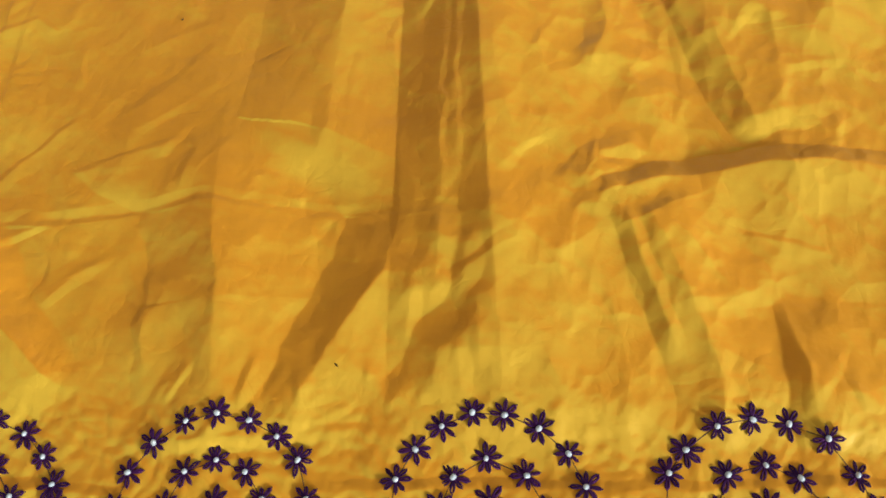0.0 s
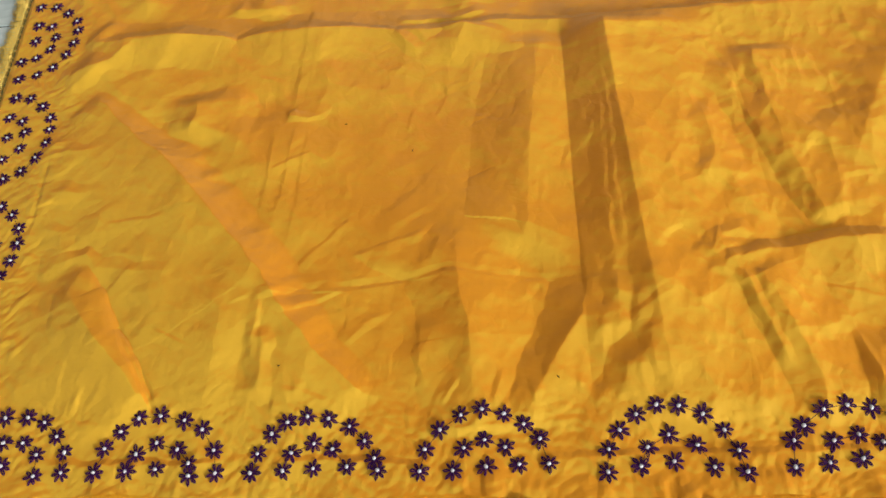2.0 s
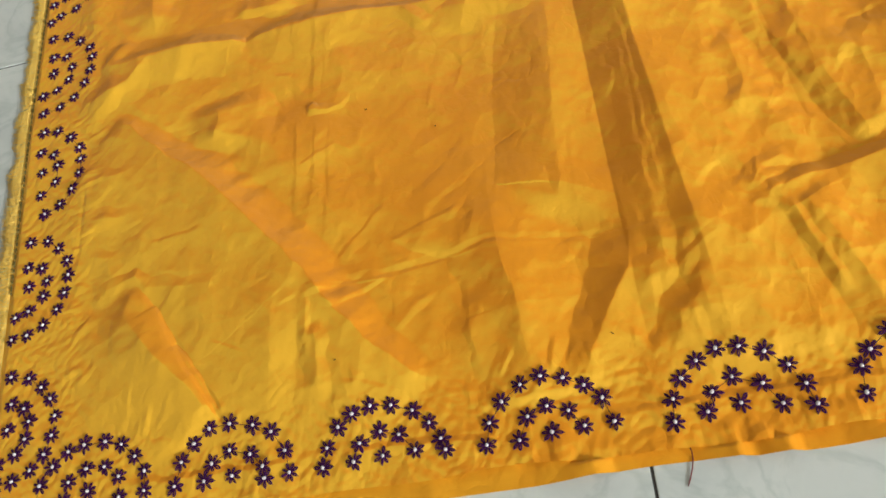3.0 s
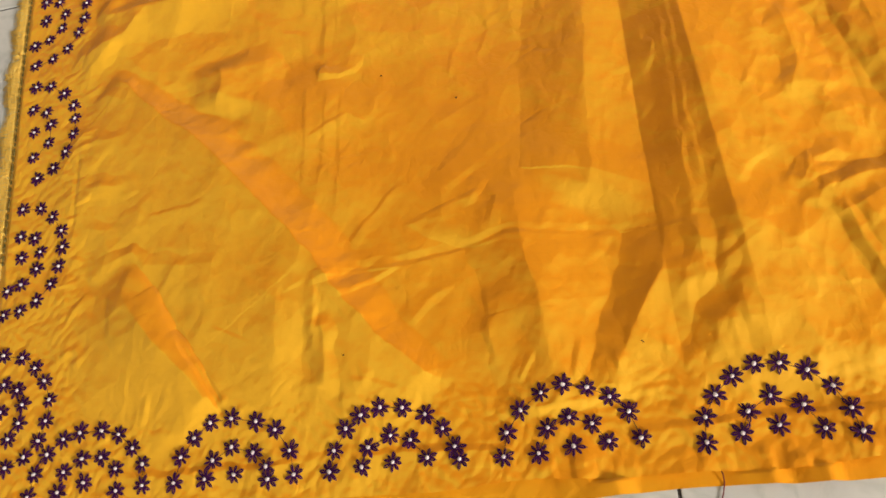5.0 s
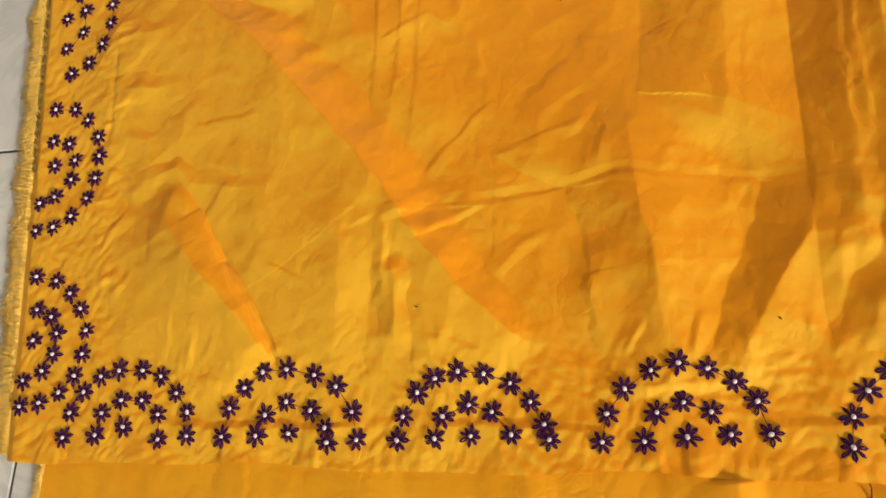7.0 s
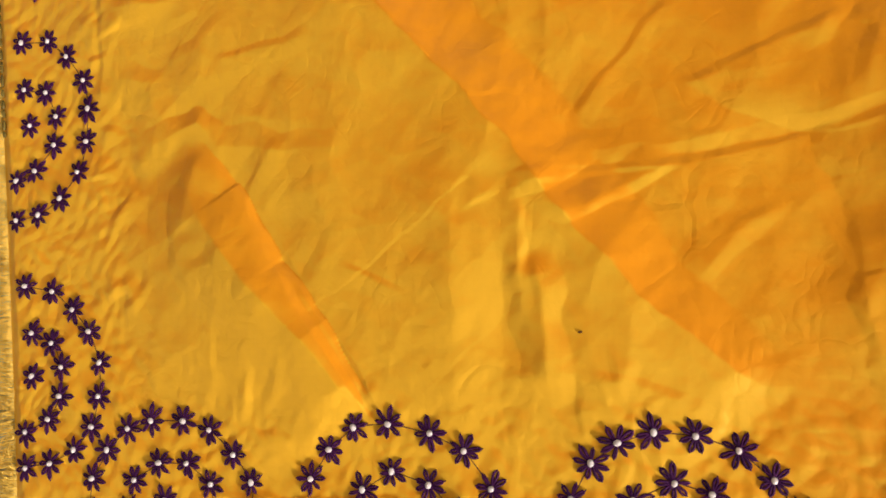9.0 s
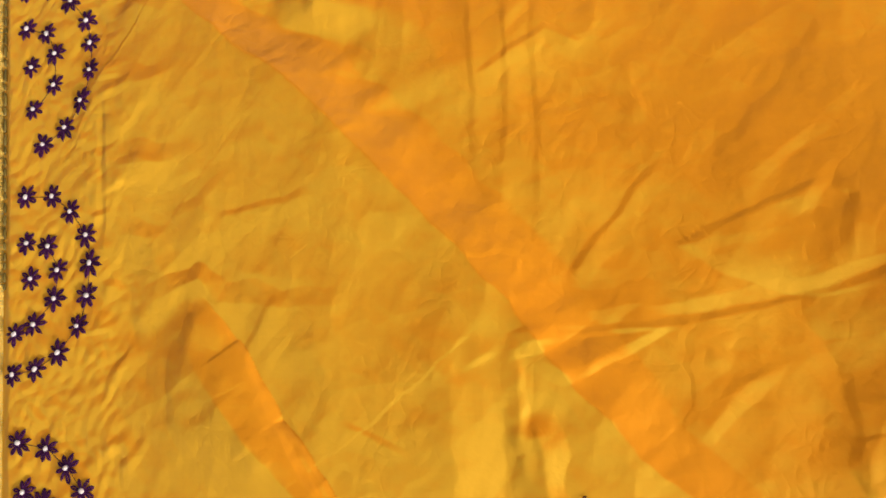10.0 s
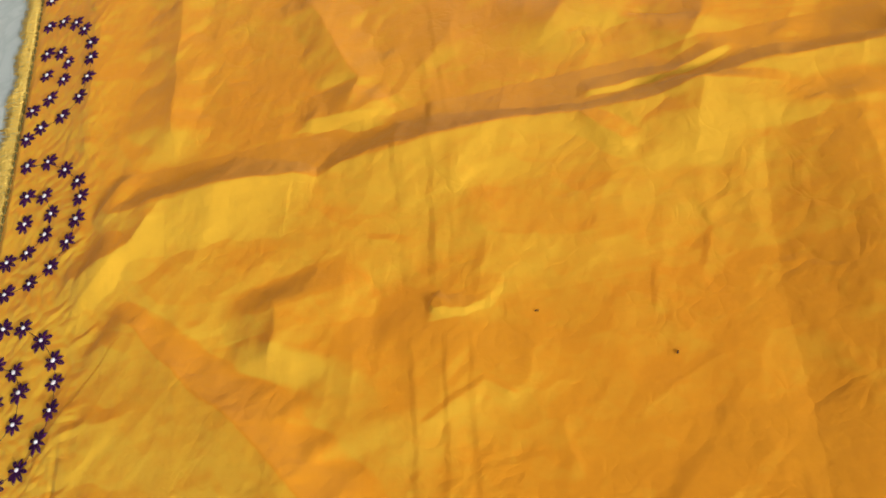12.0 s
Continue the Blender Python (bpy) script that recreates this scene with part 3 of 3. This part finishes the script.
        z += crease(x, y, line, pick.choice((1, 1, -0.6)) * pick.uniform(0.0006, 0.0020) * half / 0.03 * (0.40 if cx < 0.45 else 0.55), *pick.choice((((0.012 + half), 0.005), (0.006, (0.012 + half)), (0.03, 0.02))), half * 0.7, 1.0)
    # Puckers that the stitches draw into the border.
    wx, wy = X + 0.012 * gradient_noise(X / 0.05, Y / 0.05, 71), Y + 0.012 * gradient_noise(X / 0.045, Y / 0.05, 73)
    z += border * (0.0009 * np.abs(gradient_noise((wx + wy) / 0.026, (wy - wx) / 0.017, 8)) + 0.0006 * np.abs(gradient_noise(wx / 0.012, wy / 0.016, 9)) + 0.0004 * gradient_noise(wx / 0.006, wy / 0.008, 10))
    for k in range(46):
        cx = pick.uniform(-0.2, 0.95)
        side = pick.choice(((0.004, 0.022), (0.018, 0.004), (0.010, 0.010)))
        lean = pick.uniform(-0.006, 0.006)
        z += crease(X, Y, [(cx, HEM_Y - 0.02), (cx + lean, HEM_Y + pick.uniform(0.012, 0.034))], pick.uniform(0.0005, 0.0016) * (1.0 if cx > 0.25 else 0.5), *side, 0.010, 1.0)
    # The turned-up hem shows through as a broken line.
    for line in ([(0.385, 0.010), (0.46, 0.013), (0.55, 0.014), (0.75, 0.020)], [(-0.06, 0.004), (0.03, 0.007), (0.13, 0.008)], [(0.15, 0.007), (0.24, 0.010), (0.30, 0.009)]):
        z += crease(x, y, line, 0.0013, 0.005, 0.014, 0.03, 1.0)
    # Drawn lines that run out of the flowers into the cloth.
    for k in range(64):
        if k < 24:
            cx, cy, way = pick.uniform(-0.14, 0.9), pick.uniform(0.035, 0.07), radians(pick.gauss(90, 25))
        else:
            cy = pick.uniform(0.10, 0.9)
            cx, way = float(selvedge(cy)) + pick.uniform(0.06, 0.085), radians(pick.gauss(15, 28))
        long_ = pick.uniform(0.015, 0.045)
        z += crease(x, y, [(cx, cy), (cx + math.cos(way) * long_, cy + math.sin(way) * long_)], pick.uniform(0.0004, 0.0011), *pick.choice(((0.003, 0.010), (0.010, 0.003), (0.004, 0.005))), long_ * 0.5, 1.0)
    # The free hem waves a little.
    z += np.exp(-np.clip(Y - HEM_Y, 0, None) / 0.02) * 0.0008 * np.sin(X * 62 + 2 * np.sin(X * 17))
    z = np.maximum(z, -0.0018)
    rim = np.minimum(X - selvedge(Y), (Y - HEM_Y) * 1.6 + 0.0125)
    return z + (-0.0024 - z) * (1 - smooth(0.0, 0.009, rim))


def sheet(name, xs, ys, grid_x, grid_y, grid_z, mat, turn_under=0.0012):
    """A cloth sheet from coordinate grids, its rim turned under."""
    rows, cols = grid_x.shape
    co = np.stack([grid_x, grid_y, grid_z], -1).reshape(-1, 3)
    idx = np.arange(rows * cols).reshape(rows, cols)
    quads = np.stack([idx[:-1, :-1], idx[:-1, 1:], idx[1:, 1:], idx[1:, :-1]], -1).reshape(-1, 4)
    rim = np.concatenate([idx[0, :], idx[1:, -1], idx[-1, -2::-1], idx[-2:0:-1, 0]])
    centre = co.mean(0)
    inward = centre - co[rim]
    inward[:, 2] = 0
    inward /= np.linalg.norm(inward, axis=1)[:, None]
    lower = co[rim] + inward * 0.0006 - np.array([0, 0, turn_under])
    upper = np.arange(len(rim)) + len(co)
    under = upper + len(rim)
    nxt = np.roll(np.arange(len(rim)), -1)
    skirt = np.stack([upper[nxt], upper, under, under[nxt]], -1)
    co = np.concatenate([co, co[rim], lower])
    quads = np.concatenate([quads, skirt])
    me = bpy.data.meshes.new(name)
    me.vertices.add(len(co))
    me.vertices.foreach_set("co", co.astype(np.float32).ravel())
    me.loops.add(len(quads) * 4)
    me.loops.foreach_set("vertex_index", quads.astype(np.int32).ravel())
    me.polygons.add(len(quads))
    me.polygons.foreach_set("loop_start", np.arange(0, len(quads) * 4, 4, dtype=np.int32))
    me.polygons.foreach_set("loop_total", np.full(len(quads), 4, dtype=np.int32))
    me.polygons.foreach_set("use_smooth", np.ones(len(quads), dtype=bool))
    me.materials.append(mat)
    me.update(calc_edges=True)
    me.validate()
    return me


cloth = tagged(new("embroidered_cloth"), "crumpled yellow silk cloth with purple beaded flowers on marble tiles", "cloth")

RIGHT, FAR = 0.98, 1.10
u = np.concatenate([np.linspace(0, 0.80, 960, endpoint=False), np.linspace(0.80, 1, 130)])
v = np.concatenate([np.linspace(HEM_Y, 0.62, 800, endpoint=False), np.linspace(0.62, FAR, 190)])
GY = np.repeat(v[:, None], len(u), 1)
GX = selvedge(GY) + (RIGHT - selvedge(GY)) * u[None, :]
hem_wave = 0.0018 * np.sin(GX * 21 + 1.3) + 0.0012 * np.sin(GX * 47)
GY = GY + hem_wave * np.exp(-(GY - HEM_Y) / 0.01)
GZ = height(GX, GY)
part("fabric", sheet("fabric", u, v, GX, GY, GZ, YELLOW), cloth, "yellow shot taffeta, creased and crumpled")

# The under layer, which shows below the hem in loose pleats.
ux = np.linspace(-0.160, RIGHT, 420)
uy = np.linspace(0, 1, 60)
UX = np.repeat(ux[None, :], len(uy), 0)
edge = -0.0335 - 0.026 * smooth(0.44, -0.16, UX) + 0.0012 * np.sin(UX * 33)
UYG = edge + (0.10 - edge) * uy[:, None]


def pleats(X, Y):
    z = np.zeros(X.shape)
    for at, wide, long_, high in ((0.02, 0.020, 0.05, 0.0008), (0.12, 0.025, 0.06, 0.001), (0.235, 0.02, 0.05, 0.0014), (0.372, 0.016, 0.07, 0.0045), (0.484, 0.014, 0.05, 0.004),
                                  (0.522, 0.012, 0.04, 0.005), (0.60, 0.018, 0.05, 0.003), (0.655, 0.012, 0.05, 0.004), (0.72, 0.012, 0.06, 0.004), (0.80, 0.014, 0.06, 0.004)):
        lean = at - 0.12 * (Y + 0.03)
        d = X - lean
        z += 1.7 * high * np.clip(1 - np.where(d < 0, -d / (0.7 * long_), d / wide), 0, 1)
    return z


UZ = -0.0031 + pleats(UX, UYG) * smooth(0.03, -0.02, UYG) + 0.0008 * gradient_noise(UX * 60, UYG * 30, 12)
UZ = np.minimum(UZ, np.where(UYG > HEM_Y - 0.001, height(UX, UYG) - 0.0016, 1.0))
UZ = np.maximum(UZ, FLOOR_Z + 0.0006)
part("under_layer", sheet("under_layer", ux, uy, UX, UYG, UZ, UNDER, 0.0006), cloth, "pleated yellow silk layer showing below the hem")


# ---- stitched flowers ----
def petal_mesh(seed):
    """One chain-stitch loop lying along +x, its tip tied down."""
    rnd = random.Random(seed)
    long_, half = 0.0075 + rnd.uniform(-0.0005, 0.0007), 0.00078 + rnd.uniform(-0.00015, 0.0003)
    bend = rnd.uniform(-0.0005, 0.0005)
    loop = []
    for k in range(14):
        w = 2 * math.pi * k / 14
        s = 0.5 - 0.5 * math.cos(w)
        x = 0.0014 + (long_ - 0.0014) * s
        y = half * math.sin(w) * (0.30 + 0.95 * s) + bend * s * s
        loop.append((x, y, 0.0006 + 0.0005 * math.sin(math.pi * s)))
    verts, faces = tube(loop, 0.00064, 6, closed=True)
    tie, tie_faces = tube([(long_ - 0.0004, bend, 0.0011), (long_ + 0.0005, bend, 0.0008), (long_ + 0.0011, bend * 1.1, -0.0003)], 0.00045, 5, ends=0.6)
    base = len(verts)
    return mesh_of("petal", verts + tie, faces + [tuple(i + base for i in f) for f in tie_faces], PURPLE)


def knot_mesh():
    ring = [(0.0015 * math.cos(a), 0.0015 * math.sin(a), 0.0006) for a in np.linspace(0, 2 * math.pi, 12, endpoint=False)]
    verts, faces = tube(ring, 0.0009, 6, closed=True)
    return mesh_of("flower", verts, faces, PURPLE)


def bead_mesh(seed):
    rnd = random.Random(seed)
    bm = bmesh.new()
    bmesh.ops.create_uvsphere(bm, u_segments=14, v_segments=8, radius=0.00165)
    stretch = (1.0 + rnd.uniform(0, 0.3), 0.92 + rnd.uniform(-0.05, 0.1), 0.85)
    for w in bm.verts:
        hole = max(0.0, 1 - math.hypot(w.co.y, w.co.z) / 0.0006)
        w.co.x *= 1 - 0.35 * hole
        w.co = Vector((w.co.x * stretch[0], w.co.y * stretch[1], w.co.z * stretch[2]))
    for f in bm.faces:
        f.smooth = True
    me = bpy.data.meshes.new("bead")
    bm.to_mesh(me)
    bm.free()
    me.materials.append(BEAD)
    return me


PETALS = [petal_mesh(s) for s in range(6)]
KNOT = knot_mesh()
BEADS = [bead_mesh(s) for s in range(5)]
sown = random.Random(4)


def surface(x, y):
    """The cloth's height over a place, from its grid."""
    left = float(selvedge(y))
    a = float(np.interp((x - left) / (RIGHT - left), u, np.arange(len(u))))
    b = float(np.interp(y, v, np.arange(len(v))))
    i, j = min(int(a), len(u) - 2), min(int(b), len(v) - 2)
    fa, fb = a - i, b - j
    return float((GZ[j, i] * (1 - fa) + GZ[j, i + 1] * fa) * (1 - fb) + (GZ[j + 1, i] * (1 - fa) + GZ[j + 1, i + 1] * fa) * fb)


def add_flower(x, y):
    e = 0.006
    z = surface(x, y)
    normal = Vector((surface(x - e, y) - surface(x + e, y), surface(x, y - e) - surface(x, y + e), 2 * e)).normalized()
    m = Matrix.Translation((x, y, z)) @ normal.to_track_quat("Z", "Y").to_matrix().to_4x4() @ pose(0, 0, 0, 0, 0, sown.uniform(0, 45))
    flower = part("flower", KNOT, cloth, "purple chain-stitch flower with a white bead", m)
    size = sown.uniform(0.93, 1.10)
    for k in range(8):
        turn = 45 * k + sown.uniform(-6, 6)
        s = size * sown.uniform(0.9, 1.1)
        part("petal", PETALS[sown.randrange(6)], flower, m=pose(0, 0, 0, 0, sown.uniform(-2, 4), turn) @ Matrix.Diagonal((s, s * sown.uniform(0.9, 1.15), 1, 1)))
    part("bead", BEADS[sown.randrange(5)], flower, "small white pearl bead", pose(sown.uniform(-4, 4) * 1e-4, sown.uniform(-4, 4) * 1e-4, 0.0016, 0, 0, sown.uniform(0, 180)))


def add_link(a, b):
    """The dark thread that runs on from flower to flower."""
    (ax, ay), (bx, by) = a, b
    far = math.dist(a, b)
    if far > 0.034 or far < 0.006:
        return
    pts = []
    for k in range(7):
        s = k / 6
        x, y = ax + (bx - ax) * s, ay + (by - ay) * s
        pts.append((x, y, surface(x, y) - 0.00012))
    part("link_thread", mesh_of("link_thread", *tube(pts, 0.00036, 5), LINK), cloth)


def add_motif(outer, inner, single):
    """A half-round spray: an outer arc, an inner arc and the flowers inside."""
    for x, y in outer + inner + single:
        add_flower(x, y)
    for arc in (outer, inner):
        for a, b in zip(arc, arc[1:]):
            add_link(a, b)


add_motif([(-0.199, 0.134), (-0.178, 0.130), (-0.161, 0.118), (-0.148, 0.104), (-0.139, 0.085), (-0.138, 0.065), (-0.143, 0.047), (-0.155, 0.033), (-0.173, 0.025), (-0.191, 0.022)],
          [(-0.192, 0.104), (-0.176, 0.098), (-0.167, 0.083), (-0.167, 0.065), (-0.176, 0.051), (-0.193, 0.043)],
          [(-0.190, 0.077)])
add_motif([(-0.144, -0.003), (-0.141, 0.017), (-0.131, 0.034), (-0.116, 0.046), (-0.100, 0.051), (-0.078, 0.051), (-0.060, 0.046), (-0.044, 0.033), (-0.033, 0.018), (-0.031, 0.000)],
          [(-0.114, -0.001), (-0.111, 0.017), (-0.094, 0.027), (-0.075, 0.027), (-0.059, 0.016), (-0.056, -0.003)],
          [(-0.089, 0.006)])
add_motif([(0.000, 0.000), (0.004, 0.021), (0.015, 0.037), (0.030, 0.049), (0.050, 0.051), (0.073, 0.046), (0.091, 0.038), (0.105, 0.019), (0.110, -0.001)],
          [(0.029, 0.001), (0.034, 0.016), (0.051, 0.026), (0.072, 0.020), (0.085, 0.007), (0.087, -0.003)],
          [(0.055, 0.003)])
add_motif([(0.141, -0.001), (0.145, 0.016), (0.155, 0.033), (0.168, 0.043), (0.185, 0.048), (0.204, 0.047), (0.223, 0.040), (0.237, 0.027), (0.247, 0.011), (0.251, 0.001)],
          [(0.169, 0.001), (0.174, 0.016), (0.193, 0.025), (0.210, 0.020), (0.224, 0.004)],
          [(0.195, 0.003)])
add_motif([(0.286, -0.000), (0.290, 0.019), (0.302, 0.036), (0.320, 0.048), (0.338, 0.053), (0.357, 0.049), (0.374, 0.041), (0.387, 0.028), (0.394, 0.007)],
          [(0.314, 0.001), (0.323, 0.020), (0.340, 0.027), (0.358, 0.021), (0.369, 0.006)],
          [(0.342, 0.004)])
add_motif([(0.441, -0.001), (0.443, 0.018), (0.453, 0.035), (0.468, 0.048), (0.485, 0.055), (0.503, 0.054), (0.522, 0.047), (0.538, 0.034), (0.547, 0.016), (0.550, -0.002)],
          [(0.468, 0.004), (0.475, 0.020), (0.493, 0.031), (0.515, 0.022), (0.526, 0.003)],
          [(0.495, 0.008)])
add_motif([(0.588, 0.002), (0.591, 0.024), (0.601, 0.037), (0.619, 0.050), (0.638, 0.054), (0.658, 0.052), (0.677, 0.044), (0.690, 0.025), (0.698, 0.007)],
          [(0.615, 0.006), (0.622, 0.024), (0.643, 0.030), (0.660, 0.023), (0.673, 0.005)],
          [(0.641, 0.009)])
add_motif([(-0.213, 0.298), (-0.191, 0.296), (-0.174, 0.283), (-0.160, 0.265), (-0.155, 0.246), (-0.156, 0.225), (-0.161, 0.205), (-0.174, 0.189), (-0.191, 0.180), (-0.209, 0.177)],
          [(-0.209, 0.265), (-0.191, 0.261), (-0.181, 0.244), (-0.182, 0.225), (-0.196, 0.209), (-0.211, 0.204)],
          [(-0.203, 0.240)])
add_motif([(-0.230, 0.461), (-0.209, 0.457), (-0.189, 0.443), (-0.174, 0.424), (-0.169, 0.406), (-0.166, 0.384), (-0.171, 0.362), (-0.184, 0.344), (-0.203, 0.335)],
          [(-0.228, 0.429), (-0.208, 0.421), (-0.199, 0.403), (-0.198, 0.379), (-0.214, 0.363)],
          [(-0.220, 0.397)])
add_motif([(-0.253, 0.628), (-0.230, 0.626), (-0.208, 0.611), (-0.190, 0.593), (-0.183, 0.574), (-0.182, 0.551), (-0.186, 0.530), (-0.198, 0.510), (-0.216, 0.499), (-0.239, 0.494)],
          [(-0.244, 0.592), (-0.224, 0.587), (-0.212, 0.566), (-0.213, 0.545), (-0.228, 0.531), (-0.247, 0.526)],
          [(-0.239, 0.562)])
add_motif([(-0.276, 0.816), (-0.257, 0.814), (-0.239, 0.804), (-0.224, 0.788), (-0.212, 0.765), (-0.207, 0.743), (-0.205, 0.717), (-0.210, 0.695), (-0.227, 0.678), (-0.250, 0.672), (-0.263, 0.662)],
          [(-0.269, 0.774), (-0.250, 0.768), (-0.237, 0.750), (-0.237, 0.727), (-0.248, 0.707), (-0.265, 0.696)],
          [(-0.261, 0.742)])
add_motif([(-0.284, 0.857)], [], [])

# ---- edges of the cloth ----
def fringe(name, where, count, low, high, seed, way=(-1.0, -0.05)):
    """Frayed threads along an edge; where(s) gives a point of the edge for s from 0 to 1."""
    rnd = random.Random(seed)
    verts, faces = [], []
    for k in range(count):
        s = (k + rnd.random()) / count
        x, y, z = where(s)
        tuft = 0.5 + 0.9 * noise.noise(Vector((s * 38, seed, 0))) + 0.5 * noise.noise(Vector((s * 150, seed, 3)))
        tuft = min(1.0, max(0.0, tuft))
        long_ = (low + (high - low) * (0.55 * tuft + 0.45 * rnd.random())) * (0.4 if rnd.random() < 0.1 else 1)
        drift = 0.18 * math.sin(s * 90) + rnd.uniform(-0.16, 0.16)
        pts = []
        for q in range(4):
            f = q / 3
            lift = z + (FLOOR_Z + 0.0020 - z) * f + rnd.uniform(0, 0.0012)
            pts.append((x + way[0] * long_ * f, y + way[1] * long_ * f + drift * long_ * f * f + rnd.uniform(-1, 1) * 0.0003, lift))
        pts[0] = (x + 0.0008, y, z)
        w, f = tube(pts, 0.00030, 3, ends=0.8)
        base = len(verts)
        verts += w
        faces += [tuple(i + base for i in one) for one in f]
    ob = part(name, mesh_of(name, verts, faces, FRINGE), cloth, "frayed pale yellow threads")
    ob["kind"] = "stuff"
    return ob


def side_edge(s):
    y = HEM_Y + 0.004 + (1.08 - HEM_Y) * s
    x = float(selvedge(y))
    return x, y, surface(x, y) - 0.0006


fringe("fringe", side_edge, 3800, 0.010, 0.026, 21)
fringe("under_fringe", lambda s: (-0.1605, -0.056 + 0.07 * s, -0.0030), 160, 0.003, 0.009, 22)

# The dark metallic running thread just inside the selvedge.
rnd = random.Random(31)
y = 0.235
while y < 1.05:
    long_ = rnd.uniform(0.004, 0.011)
    pts = []
    for q in range(4):
        yy = y + long_ * q / 3
        xx = float(selvedge(yy)) + 0.0022
        pts.append((xx, yy, surface(xx, yy) + 0.0011))
    part("edge_stitch", mesh_of("edge_stitch", *tube(pts, 0.0011, 5, ends=0.6), ZARI), cloth, "dark olive metallic edge stitch")
    y += long_ + rnd.uniform(0.0008, 0.003)

# A loose maroon thread hanging out below the hem.
pts = [(0.4475, -0.019, -0.001), (0.4490, -0.025, 0.0005), (0.4490, -0.031, -0.0025), (0.4470, -0.038, -0.0028), (0.4435, -0.046, -0.0033), (0.4410, -0.051, -0.0034)]
part("loose_thread", mesh_of("loose_thread", *tube(pts, 0.0005, 6, ends=0.7), MAROON), cloth, "loose maroon thread end")

# ---- lint on the cloth ----
for x, y, long_, turn in ((0.405, 0.082, 0.0016, -40), (0.153, 0.096, 0.0011, 10), (0.185, 0.394, 0.0015, 0), (0.262, 0.352, 0.0012, 60)):
    bm = bmesh.new()
    bmesh.ops.create_icosphere(bm, subdivisions=2, radius=1)
    for w in bm.verts:
        w.co *= 1 + 0.3 * noise.noise(w.co * 2 + Vector((x, y, 0)) * 50)
        w.co = Vector((w.co.x * long_, w.co.y * 0.0006, w.co.z * 0.0005))
    me = bpy.data.meshes.new("lint")
    bm.to_mesh(me)
    bm.free()
    me.materials.append(LINT)
    speck = tagged(new("lint", me), "tiny brown speck of lint on the yellow cloth", "lint", "specks of lint")
    speck.matrix_world = pose(x, y, surface(x, y) + 0.0003, 0, 0, turn)
